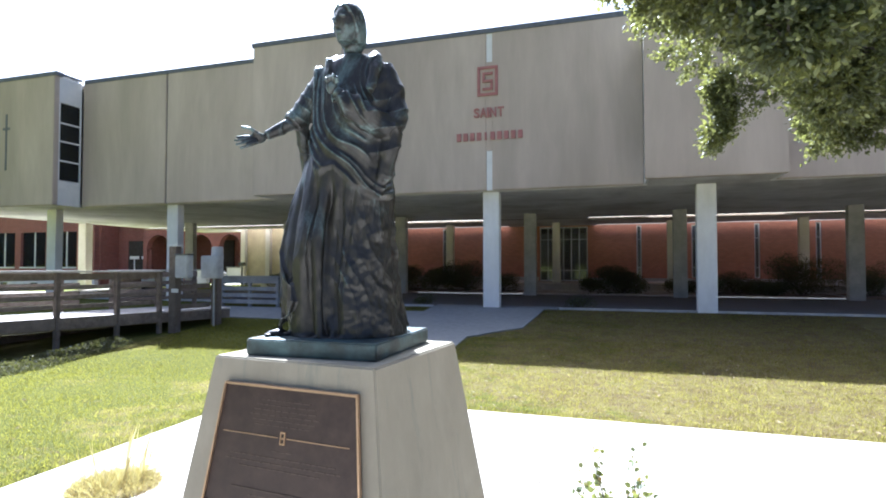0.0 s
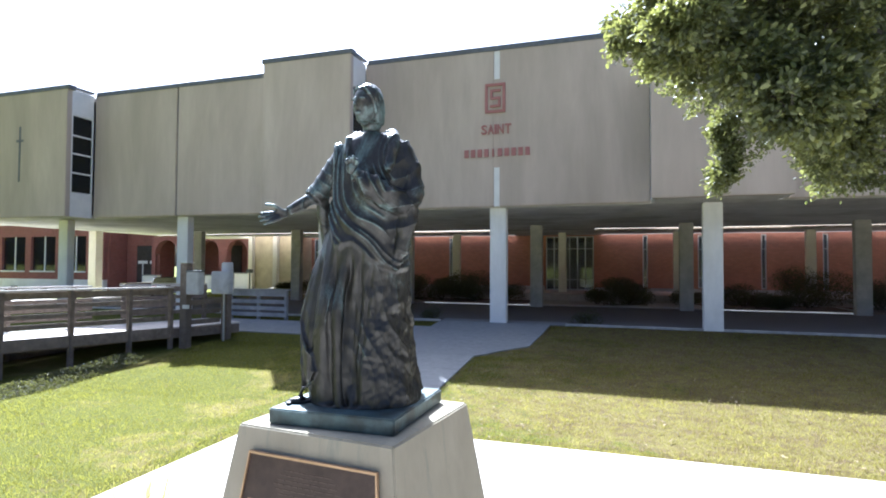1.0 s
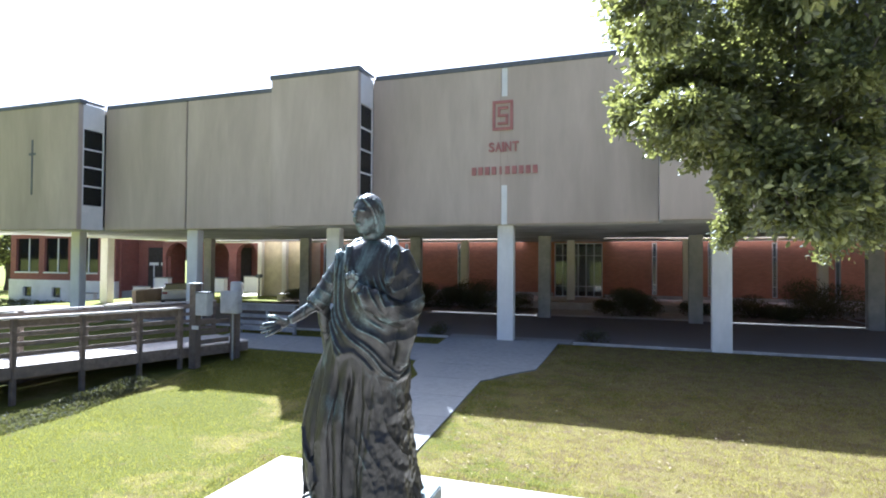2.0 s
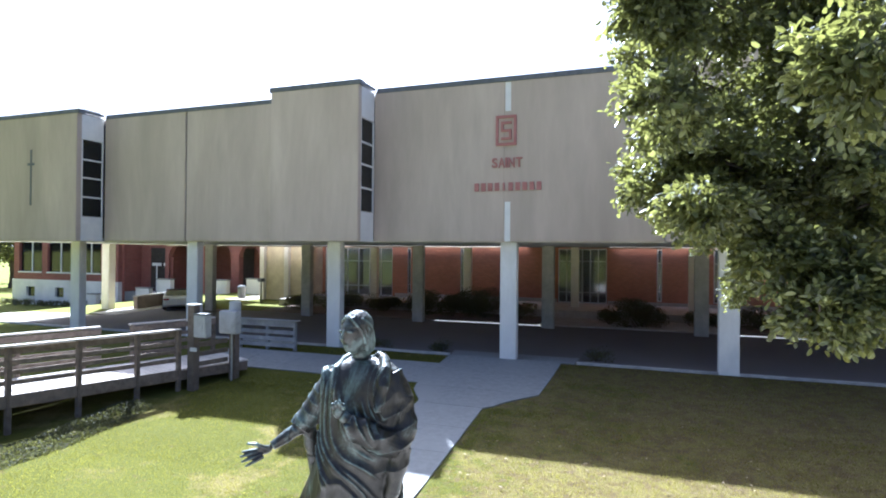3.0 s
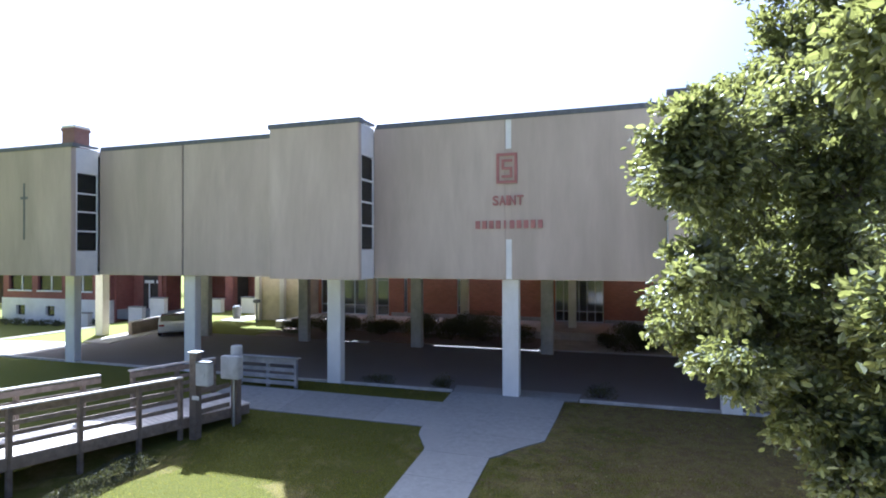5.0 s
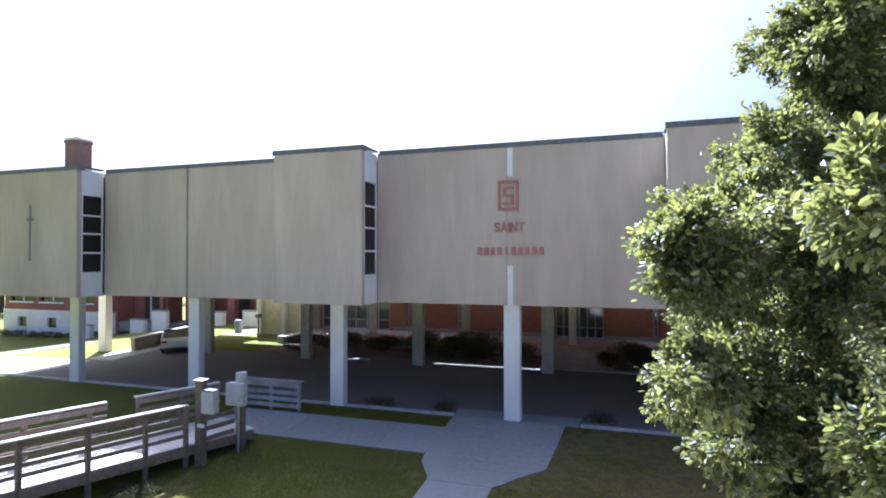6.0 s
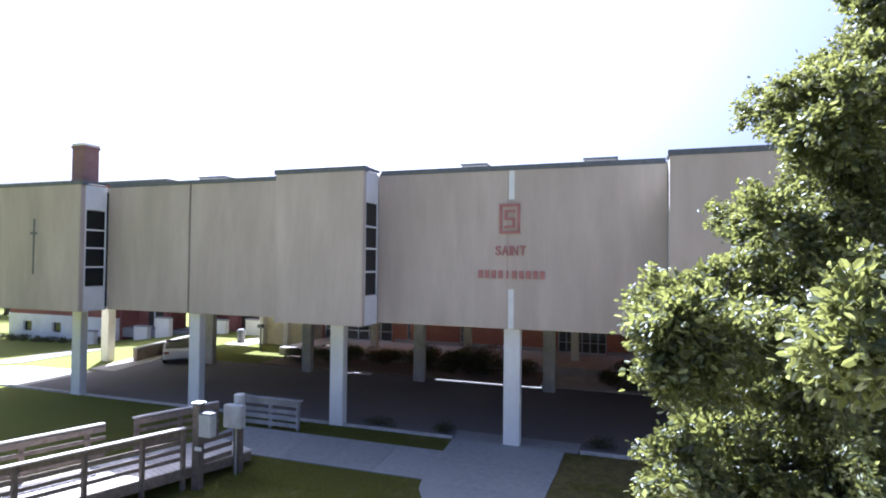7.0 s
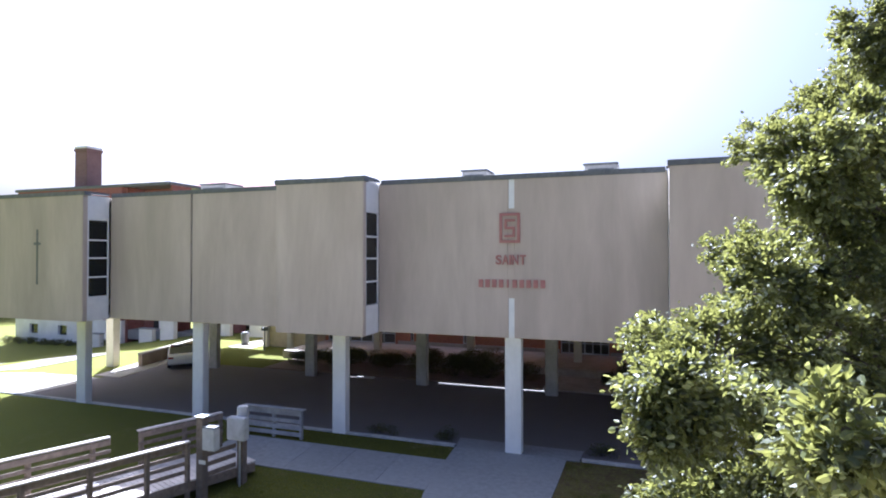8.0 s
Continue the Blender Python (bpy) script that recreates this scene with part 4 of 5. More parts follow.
    for k in range(4):
        blob((-0.418 + 0.010 * k, -0.228 - 0.016 * k, 0.014), (0.020, 0.012, 0.013), radians(25), 0.0, 10)

    # fuse the masses into one skin
    tmp = new("statue_masses", mesh_of(bm, "statue_masses", True))
    fuse = tmp.modifiers.new("fused", "REMESH")
    fuse.mode, fuse.voxel_size = "VOXEL", 0.0052
    me = bpy.data.meshes.new_from_object(tmp.evaluated_get(bpy.context.evaluated_depsgraph_get()))
    bpy.data.objects.remove(tmp)

    def crest(s, sharp=0.55):
        return 1 - abs(math.sin(s)) ** sharp

    def drape_depth(p):
        """How far the cloth stands out here."""
        x, y, z = p
        n1 = noise.noise((x * 3.0, y * 3.0, z * 2.4))
        n2 = noise.noise((x * 9.0 + 5, y * 9.0, z * 7.0))
        if z > 1.745:                                    # hair, drawn in waves; the face stays smooth
            hx, hy = x + 0.018, y + 0.045
            fy = -hx * math.sin(turn) + hy * math.cos(turn)
            hair = ease(-0.060, -0.010, fy) if z < 1.90 else ease(-0.110, -0.060, fy)
            return 0.002 * n2 + hair * (0.003 * noise.noise((x * 60, y * 60, z * 22)) + 0.003)
        if x < -0.385 and z > 1.1:                       # bare forearm and hand
            return 0.0
        if abs(x + 0.06) < 0.085 and y < -0.215 and 1.38 < z < 1.55:
            return 0.0
        front = ease(0.12, -0.06, y)
        # the cloak swings in arcs below the left shoulder, from the right shoulder down to the left hip
        rho = math.hypot((x - 0.34) * 1.05, (z - 1.52) * 0.95) + 0.035 * n1 + 0.02 * math.sin(z * 6)
        tail = ease(-0.02, -0.16, x)
        reach = 0.63 + 0.10 * tail
        cloak = (1 - ease(reach - 0.03, reach + 0.01, rho)) * (1 - ease(1.64, 1.70, z))
        ang = math.atan2(z - 1.52, 0.34 - x)
        swell = noise.noise((rho * 6, ang * 1.4, 3.0))
        fan = 0.026 * crest(rho * 31 + 1.8 * n1 + 1.6 * swell, 0.6) * (0.25 + 0.9 * ease(-0.35, 0.35, swell))
        fine = 0.020 * crest(rho * 71 + 3.2 * n1 + 2.6 * swell, 0.65) * ease(-0.25, 0.2, noise.noise((rho * 9, ang * 2.2, 8.0)))
        hem = 0.014 * math.exp(-((rho - reach) / 0.016) ** 2) * ease(1.15, 0.95, z)
        th = math.atan2(y, x)
        skirt = 0.026 * crest(th * 5.5 + 1.1 * n1 + 0.9 * math.sin(z * 3.0 + th * 2), 0.6) + 0.009 * crest(th * 14 + z * 3.0 + 3 * n1, 0.6)
        slant = front * ease(-0.10, 0.06, x)             # long slanting folds over the left leg
        skirt = skirt * (1 - 0.6 * slant) + slant * 0.024 * crest((x * 1.0 + z * 0.34) * 40 + 3.5 * n1, 0.6) * (0.5 + 0.8 * ease(-0.3, 0.4, n2))
        skirt *= 0.40 + 0.60 * (1 - front) + 0.35 * noise.noise((x * 4 + 9, y * 4, z * 1.5))
        if y < 0.05:                                     # smooth thigh, with deep hollows beside the bent knee
            low = ease(0.98, 0.72, z)
            for xv, lean, wide_, deep in ((-0.150, 0.02, 0.034, 0.065), (-0.045, 0.03, 0.020, 0.050), (0.020, 0.02, 0.013, 0.020), (0.095, -0.06, 0.016, 0.020), (-0.265, -0.05, 0.018, 0.030)):
                gap_ = (x - xv - lean * (0.8 - z) - 0.02 * n1) / wide_
                skirt -= deep * low * math.exp(-gap_ * gap_) * (0.75 + 0.4 * n1)
        skirt *= 1.0 - 0.5 * math.exp(-(((x + 0.19) / 0.05) ** 2 + ((z - 0.60) / 0.22) ** 2))
        n3 = noise.fractal(Vector((x * 8 + z * 5, y * 8, z * 6 - x * 6)), 0.6, 2.0, 3)
        crinkle = 0.009 * n3 * ease(0.0, 0.16, x) * (1 - ease(0.60, 0.85, z)) + 0.003 * n3 * (1 - ease(0.8, 1.0, z))
        sleeve = ease(0.12, 0.20, x) * ease(0.85, 1.0, z)
        dd = math.hypot(x - 0.10, z - 1.58)
        loops = 0.020 * crest(dd * 30 + 3.4 * n1, 0.65) * (0.6 + 0.8 * n1) + 0.010 * n2 + 0.008 * noise.noise((x * 15, y * 15, z * 15))
        d = cloak * front * (fan + fine) + hem * front + (1 - cloak) * skirt * (1 - ease(1.60, 1.69, z)) + crinkle
        back = (1 - front) * 0.022 * crest(th * 7 + n1 * 2 + z, 0.6)
        d = d * (1 - sleeve) + sleeve * loops + back * (1 - sleeve)
        if x < -0.24 and z > 1.1:                        # wide right sleeve, ringed by folds
            d = 0.006 * crest((x * 0.7 + z) * 40 + n1 * 2, 0.6)
        bare = math.exp(-((x - 0.005) / 0.115) ** 4) * ease(1.44, 1.52, z) * ease(0.02, -0.05, y)
        d *= 1 - bare
        return d - 0.008

    normals = [v.normal.copy() for v in me.vertices]
    for v, nrm in zip(me.vertices, normals):
        v.co += nrm * (drape_depth(v.co) * ease(0.0, 0.03, v.co.z))
    # the figure sways forward and to its left above the knees, the head bowed a little
    for v in me.vertices:
        z = v.co.z
        v.co.y -= 0.09 * ease(0.4, 1.8, z) + 0.05 * ease(1.66, 1.95, z)
        v.co.x += 0.08 * ease(0.3, 1.8, z)
    for p in me.polygons:
        p.use_smooth = True
    me.name = "statue"
    return me


st = new("statue", statue_mesh())
st.data.materials.clear()
st.data.materials.append(M["bronze"])
st.matrix_world = pose(PX + 0.01, PY + 0.01, P_TOP + 0.092, 0, 0, 9.0)
tagged(st, "green-patinated bronze statue of a robed figure with an outstretched arm", "statue")

# ---- planters on the plaza ----
planter = thing("planter", (-0.72, -12.62, PLAZA_Z), "round plaza planting hole full of dry straw grass", "planter")
rp = random.Random(21)
bm = bmesh.new()
bmesh.ops.create_cone(bm, cap_ends=True, segments=40, radius1=0.37, radius2=0.37, depth=0.02)
bmesh.ops.translate(bm, vec=(-0.72, -12.62, PLAZA_Z + 0.012), verts=bm.verts[:])
part("soil", bm, M["soil"], planter)
vv, ff = [], []
for i in range(2600):
    a, r = rp.uniform(0, 6.283), 0.38 * math.sqrt(rp.random())
    x, y = -0.72 + r * math.cos(a), -12.62 + r * math.sin(a)
    h = rp.uniform(0.03, 0.20) * (1.2 - 0.7 * r / 0.38) * (0.6 + 0.9 * abs(noise.noise((x * 7, y * 7, 0))))
    la, ln = rp.uniform(0, 6.283), rp.uniform(0.0, 0.12)
    w = rp.uniform(0.003, 0.007)
    n = len(vv)
    vv += [(x - w * math.sin(la), y + w * math.cos(la), PLAZA_Z + 0.02), (x + w * math.sin(la), y - w * math.cos(la), PLAZA_Z + 0.02),
           (x + ln * 0.5 * math.cos(la), y + ln * 0.5 * math.sin(la), PLAZA_Z + 0.02 + h * 0.6), (x + ln * math.cos(la), y + ln * math.sin(la), PLAZA_Z + 0.02 + h)]
    ff += [(n, n + 1, n + 2), (n + 1, n + 3, n + 2)]
for i in range(46):
    a, r = rp.uniform(0, 6.283), 0.30 * math.sqrt(rp.random())
    x, y = -0.72 + r * math.cos(a), -12.62 + r * math.sin(a)
    h, ln = rp.uniform(0.28, 0.58), rp.uniform(0.02, 0.14)
    n = len(vv)
    vv += [(x - 0.0025, y, PLAZA_Z + 0.02), (x + 0.0025, y, PLAZA_Z + 0.02), (x + ln * 0.4 * math.cos(a), y + ln * 0.4 * math.sin(a), PLAZA_Z + h * 0.6), (x + ln * math.cos(a), y + ln * math.sin(a), PLAZA_Z + h)]
    ff += [(n, n + 1, n + 2), (n + 1, n + 3, n + 2)]
raw("dry_grass", vv, ff, M["straw"], planter, "dry straw grass", "stuff")


def leaf_quads(centres, rnd, size, vv, ff, droop=0.2, wide=1.0, out=None, oval=False):
    """Small folded leaves, each a pair of triangles about its midrib."""
    for c in centres:
        d = Vector((rnd.gauss(0, 1), rnd.gauss(0, 1), rnd.gauss(0, 0.7) - droop)).normalized()
        if out is not None:
            d = (d + out * 0.9).normalized()
        s = d.cross(Vector((rnd.gauss(0, 1), rnd.gauss(0, 1), rnd.gauss(0, 1)))).normalized()
        u = s.cross(d)
        L = size * rnd.uniform(0.7, 1.3)
        W = L * rnd.uniform(0.22, 0.30) * wide
        p = Vector(c)
        n = len(vv)
        if oval:
            lift = u * (W * 0.35)
            a, b = p + d * (L * 0.32) + lift, p + d * (L * 0.74) + lift
            e, f = s * W, s * (W * 0.92)
            vv += [p[:], (a + e)[:], (b + f)[:], (p + d * L)[:], (b - f)[:], (a - e)[:]]
            ff += [(n, n + 1, n + 2, n + 3), (n, n + 3, n + 4, n + 5)]
            continue
        vv += [tuple(p), tuple(p + d * L * 0.45 + s * W + u * W * 0.3), tuple(p + d * L), tuple(p + d * L * 0.45 - s * W + u * W * 0.3)]
        ff += [(n, n + 1, n + 2), (n, n + 2, n + 3)]


rose = thing("rose_bush", (3.66, -12.62, PLAZA_Z), "sparse young rose bush on the pale plaza", "shrub")
part("soil", prism(bmesh.new(), [(3.66 + 0.34 * math.cos(a), -12.62 + 0.34 * math.sin(a)) for a in [k * 2 * math.pi / 28 for k in range(28)]], PLAZA_Z - 0.02, PLAZA_Z + 0.026), M["soil"], rose)
rq = random.Random(5)
bm = bmesh.new()
vv, ff = [], []
for i in range(15):
    a = rq.uniform(0, 6.283)
    hgt = rq.uniform(0.30, 0.78)
    sp = rq.uniform(0.10, 0.46)
    pts = [Vector((3.66 + 0.03 * math.cos(a), -12.62 + 0.03 * math.sin(a), PLAZA_Z + 0.02))]
    for k in range(1, 6):
        u = k / 5
        pts.append(Vector((3.66 + sp * u * math.cos(a) + rq.gauss(0, 0.012), -12.62 + sp * u * math.sin(a) + rq.gauss(0, 0.012), PLAZA_Z + 0.02 + hgt * u)))
    tube(bm, pts, [0.006, 0.005, 0.004, 0.004, 0.003, 0.002], 5)
    cs = []
    for k in range(26):
        u = rq.uniform(0.35, 1.0) * 5
        j = min(4, int(u))
        p = pts[j].lerp(pts[j + 1], u - j)
        cs.append(p + Vector((rq.gauss(0, 0.025), rq.gauss(0, 0.025), rq.gauss(0, 0.02))))
    leaf_quads(cs, rq, 0.040, vv, ff, 0.1, 1.5, None, True)
part("stems", bm, M["bark"], rose)
raw("foliage", vv, ff, M["rose"], rose, "green and reddish leaves", "stuff")

# ---- timber ramp with its railings ----
ramp_thing = thing("timber_ramp", (-9.2, -6.5, 0), "weathered timber ramp with plank railings", "ramp")
RD = Vector((0.37, 0.929, 0)).normalized()
RN = Vector((-RD.y, RD.x, 0))
R1 = Vector((-8.42, -7.25, 0))
DECK = 0.10
RAIL = 1.15


def r1(s, z=0.0, off=0.0):
    p = R1 + RD * s + RN * off
    return (p.x, p.y, z)


S0, S1 = -6.2, 2.35
W = 1.95
s = S0
while s < S1 + 1.9:
    bm = bmesh.new()
    beam(bm, r1(s + 0.07, DECK - 0.02, 0.04), r1(s + 0.07, DECK - 0.02, W - 0.04), 0.132, 0.038, 0.004)
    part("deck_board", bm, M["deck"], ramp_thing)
    s += 0.142
for off in (0.02, W * 0.5, W - 0.02):
    part("joist", beam(bmesh.new(), r1(S0, DECK - 0.16, off), r1(S1 + 1.9, DECK - 0.16, off), 0.045, 0.24), M["wood"], ramp_thing)


def railing(s0, s1, off, posts, boards, parent):
    for sp in posts:
        x, y, _ = r1(sp, 0, off)
        gz = ground_z(x, y)
        bm = bmesh.new()
        beam(bm, (x, y, gz - 0.1), (x + 0.0001, y, RAIL - 0.02), 0.10, 0.10, 0.006)
        part("post", bm, M["wood"], parent)
    sg = -1 if off < 1 else 1
    # cap in the sunlit tone, boards below it in the shaded one
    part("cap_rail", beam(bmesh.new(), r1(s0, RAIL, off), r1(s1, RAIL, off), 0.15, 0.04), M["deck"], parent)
    for zb, h in boards:
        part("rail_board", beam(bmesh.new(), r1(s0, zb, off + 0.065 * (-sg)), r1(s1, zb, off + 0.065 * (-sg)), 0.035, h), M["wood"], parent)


BOARDS = ((1.03, 0.15), (0.79, 0.10), (0.57, 0.10), (0.35, 0.10))
railing(S0, S1, 0.0, (-4.9, -3.7, -2.5, -1.25, 0.05, 1.3, 2.3), BOARDS, ramp_thing)
railing(S0, 1.1, W, (-4.9, -3.5, -2.1, -0.7, 0.7), BOARDS, ramp_thing)
railing(1.8, S1 + 1.9, W, (1.9, 3.1, 4.2), BOARDS, ramp_thing)
# boards added on the far side to keep the space below the deck dark
for zc in (0.13, 0.37, 0.61):
    part("skirt_board", beam(bmesh.new(), r1(S0, DECK - zc, W + 0.03), r1(S1 + 1.9, DECK - zc, W + 0.03), 0.03, 0.23), M["wood"], ramp_thing)
part("skirt_board", beam(bmesh.new(), r1(S0, DECK - 0.12, -0.03), r1(S1, DECK - 0.12, -0.03), 0.03, 0.26), M["wood"], ramp_thing)

# short far railing beside the concrete walk
fence = thing("plank_railing", (-7.9, -0.85, 0), "plank railing coloured grey for shade, beside the concrete walk", "railing")
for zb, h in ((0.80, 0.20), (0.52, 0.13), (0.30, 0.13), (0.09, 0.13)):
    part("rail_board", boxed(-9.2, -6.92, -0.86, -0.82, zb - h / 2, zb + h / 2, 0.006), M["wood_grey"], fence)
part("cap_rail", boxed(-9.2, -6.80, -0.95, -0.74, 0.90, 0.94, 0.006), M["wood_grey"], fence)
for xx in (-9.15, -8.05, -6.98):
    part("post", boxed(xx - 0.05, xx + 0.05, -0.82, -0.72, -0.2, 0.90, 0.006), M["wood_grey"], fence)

# ---- meter posts ----
def meter_post():
    th = thing("meter_post", (-7.36, -4.9, -0.42), "timber utility post carrying a grey meter box", "utility post", "meter posts")
    part("post", boxed(-7.37, -7.15, -5.03, -4.82, -0.55, 1.78, 0.012), M["wood"], th)
    part("cap_board", boxed(-7.41, -7.11, -5.06, -4.79, 1.78, 1.81, 0.008), M["meter_lid"], th, "pale top standing for sun flare board")
    bxx = part("meter_box", boxed(-7.12, -6.71, -5.10, -4.88, 0.97, 1.55, 0.025), M["meter"], th, "grey enamelled meter box")
    part("box_lid", boxed(-7.13, -6.70, -5.11, -4.87, 1.552, 1.59, 0.012), M["coping"], bxx, "dark sloping lid")
    part("latch", boxed(-6.86, -6.81, -5.115, -5.098, 1.20, 1.30, 0.004), M["steel"], bxx)
    part("bracket", boxed(-7.15, -6.75, -4.95, -4.90, 1.0, 1.06, 0.004), M["steel"], th)
    part("sign_plate", boxed(-7.24, -7.02, -5.075, -5.06, 0.60, 0.70, 0.004), M["meter_lid"], th)
    return th


meter_post()
mp2 = thing("meter_post", (-6.88, -3.9, -0.33), "timber post with a grey service box and conduit", "utility post", "meter posts")
part("post", boxed(-7.00, -6.80, -3.90, -3.70, -0.45, 1.45, 0.012), M["wood"], mp2)
part("service_box", boxed(-7.17, -6.58, -4.12, -3.90, 0.94, 1.56, 0.025), M["meter"], mp2, "grey service box")
bm = bmesh.new()
bmesh.ops.create_cone(bm, cap_ends=True, segments=24, radius1=0.16, radius2=0.15, depth=0.36)
bmesh.ops.translate(bm, vec=(-6.88, -3.80, 1.63), verts=bm.verts[:])
bmesh.ops.bevel(bm, geom=[e for e in bm.edges if e.calc_length() < 0.06], offset=0.02, segments=2, affect="EDGES")
part("meter_dial", bm, M["meter"], mp2, "round grey meter head")
bm = bmesh.new()
tube(bm, [(-6.82, -4.0, -0.45), (-6.82, -4.0, 0.96)], 0.028, 12)
part("conduit", bm, M["steel"], mp2, "steel conduit pipe")
for z0, z1 in ((0.16, 0.28), (0.42, 0.54), (0.68, 0.80)):
    part("rail_board", beam(bmesh.new(), (-7.24, -4.78, (z0 + z1) / 2), (-7.02, -3.92, (z0 + z1) / 2), 0.035, 0.12), M["wood"], mp2)


# ---- shrubs and groundcover ----
def shrub(name, x, y, z, w, d, h, n, seed, mat_key, label, size=0.07, group="shrubs"):
    rnd = random.Random(seed)
    t_ = thing(name, (x, y, z), label, "shrub", group)
    bmk = bmesh.new()
    for k in range(7):
        a = rnd.uniform(0, 6.283)
        tube(bmk, [(x, y, z - 0.05), (x + 0.2 * w * math.cos(a), y + 0.2 * d * math.sin(a), z + 0.35 * h), (x + 0.36 * w * math.cos(a), y + 0.36 * d * math.sin(a), z + 0.75 * h)],
             [0.02, 0.012, 0.005], 5)
    part("stems", bmk, M["bark"], t_)
    lumps = [(rnd.uniform(-0.32, 0.32), rnd.uniform(-0.32, 0.32), rnd.uniform(0.22, 0.70), rnd.uniform(0.22, 0.34)) for _ in range(12)]
    cs = []
    while len(cs) < n:
        lx, ly, lz, lr = rnd.choice(lumps)
        v = Vector((rnd.gauss(0, 1), rnd.gauss(0, 1), rnd.gauss(0, 1))).normalized() * lr * rnd.random() ** 0.25
        p = (x + (lx + v.x) * w, y + (ly + v.y) * d, z + max(0.03, lz + v.z) * h)
        cs.append(p)
    vv, ff = [], []
    leaf_quads(cs, rnd, size, vv, ff, 0.0)
    raw("foliage", vv, ff, M[mat_key], t_, "dark green leaves", "stuff")
    return t_


for i, (x, y, w, d, h, n) in enumerate(((-6.7, 10.0, 1.7, 1.2, 1.25, 2600), (-5.0, 9.8, 1.5, 1.2, 1.20, 2400), (-3.4, 9.8, 2.0, 1.3, 1.40, 3200), (-1.7, 9.7, 1.5, 1.0, 0.85, 1800),
                                        (3.8, 9.3, 2.0, 1.2, 1.20, 3200), (2.5, 9.5, 0.9, 0.7, 0.65, 900), (8.6, 10.2, 1.7, 1.0, 1.0, 1800), (11.0, 10.0, 2.4, 1.5, 1.65, 3600), (9.8, 9.4, 1.2, 0.8, 0.6, 1000),
                                        (-9.0, 10.4, 1.9, 1.2, 0.9, 2000), (-11.6, 10.0, 2.4, 1.4, 0.95, 2600), (-13.6, 9.6, 2.2, 1.3, 0.8, 2200), (13.6, 10.4, 1.8, 1.2, 1.3, 2000), (6.4, 10.6, 1.3, 0.9, 0.7, 1100))):
    shrub("bush", x, y, 0.04, w * 1.2, d * 1.15, h * 1.15, int(n * 3.6), 40 + i, "bush", "dark rounded evergreen bush in a mulched bed", 0.06, "bed bushes")
shrub("low_bush", -2.35, 0.62, 0.0, 0.9, 0.6, 0.42, 900, 71, "bush", "low dark shrub behind the kerb", 0.05, "kerb shrubs")
shrub("low_bush", 2.55, 0.72, 0.0, 0.95, 0.6, 0.45, 950, 72, "bush", "low dark shrub behind the kerb", 0.05, "kerb shrubs")
shrub("low_bush", -4.6, 0.55, 0.0, 1.2, 0.5, 0.28, 800, 73, "bush", "low dark shrub behind the kerb", 0.05, "kerb shrubs")

hedge = thing("groundcover", (-8.1, -8.5, -0.7), "strip of low dusty groundcover beside the ramp", "groundcover")
rh = random.Random(17)
cs = []
for i in range(15000):
    y = rh.uniform(-12.3, -6.3)
    xm = -7.55 - 0.10 * (y + 8.5) * 0.4
    hw = 0.55
    u = rh.uniform(-1, 1)
    x = xm + u * hw
    top = 0.16 * (1 - u * u) + 0.05 * noise.noise((x * 3, y * 3, 0))
    cs.append((x, y, ground_z(x, y) + max(0.0, rh.random() ** 0.5 * top + 0.01)))
vv, ff = [], []
leaf_quads(cs, rh, 0.05, vv, ff, -0.1)
raw("foliage", vv, ff, M["hedge"], hedge, "dusty green and brown leaves", "stuff")

# ---- live oak ----
oak = thing("oak_tree", (9.2, -10.2, -0.7), "live oak with dense glossy small leaves and drooping twigs", "tree")
ro = random.Random(33)
TRUNK = Vector((9.2, -10.2, -0.75))
LOBES = [(4.92, -10.28, 4.44, 0.95), (4.56, -10.52, 4.92, 0.95), (4.2, -11.72, 3.96, 0.67), (5.04, -10.28, 5.88, 0.67), (5.64, -9.92, 3.48, 0.58), (4.92, -11.36, 6.84, 0.48),
         (5.76, -8.6, 5.16, 0.86), (5.04, -11.48, 3.48, 0.58), (4.08, -11.96, 5.16, 0.58), (5.52, -9.68, 6.36, 0.48), (5.04, -8.48, 4.44, 0.95), (6.24, -8.6, 3.12, 0.48),
         (6.12, -8.96, 4.32, 0.48), (5.64, -9.44, 7.56, 0.48), (5.64, -9.44, 5.88, 0.48), (4.32, -11.72, 3.6, 0.48), (5.76, -9.08, 6.84, 0.48), (4.56, -11.6, 5.76, 0.48),
         (4.02, -11.6, 3.98, 0.42), (6.24, -8.72, 3.96, 0.48), (5.76, -9.08, 7.32, 0.48), (5.16, -11.36, 3.24, 0.48), (4.2, -10.52, 4.92, 0.67), (5.88, -9.56, 4.68, 0.48)]
# smaller lobes between them, and loose sprays at the edge of the crown
SMALLER = [(5.76, -9.44, 7.8), (5.52, -10.76, 2.88), (5.16, -11.12, 6.0), (5.04, -11.48, 6.72), (4.68, -10.04, 6.0), (5.16, -11.0, 6.48), (5.88, -9.08, 5.88),
           (5.52, -10.88, 3.48), (5.52, -10.88, 4.2), (6.24, -8.96, 3.72), (4.2, -10.16, 4.2), (6.36, -8.72, 3.24), (6.0, -8.72, 7.56), (5.76, -10.28, 3.84),
           (5.88, -9.08, 6.36), (5.52, -10.88, 3.12), (4.92, -11.84, 4.68), (6.24, -8.96, 3.0), (5.64, -8.72, 6.96)]
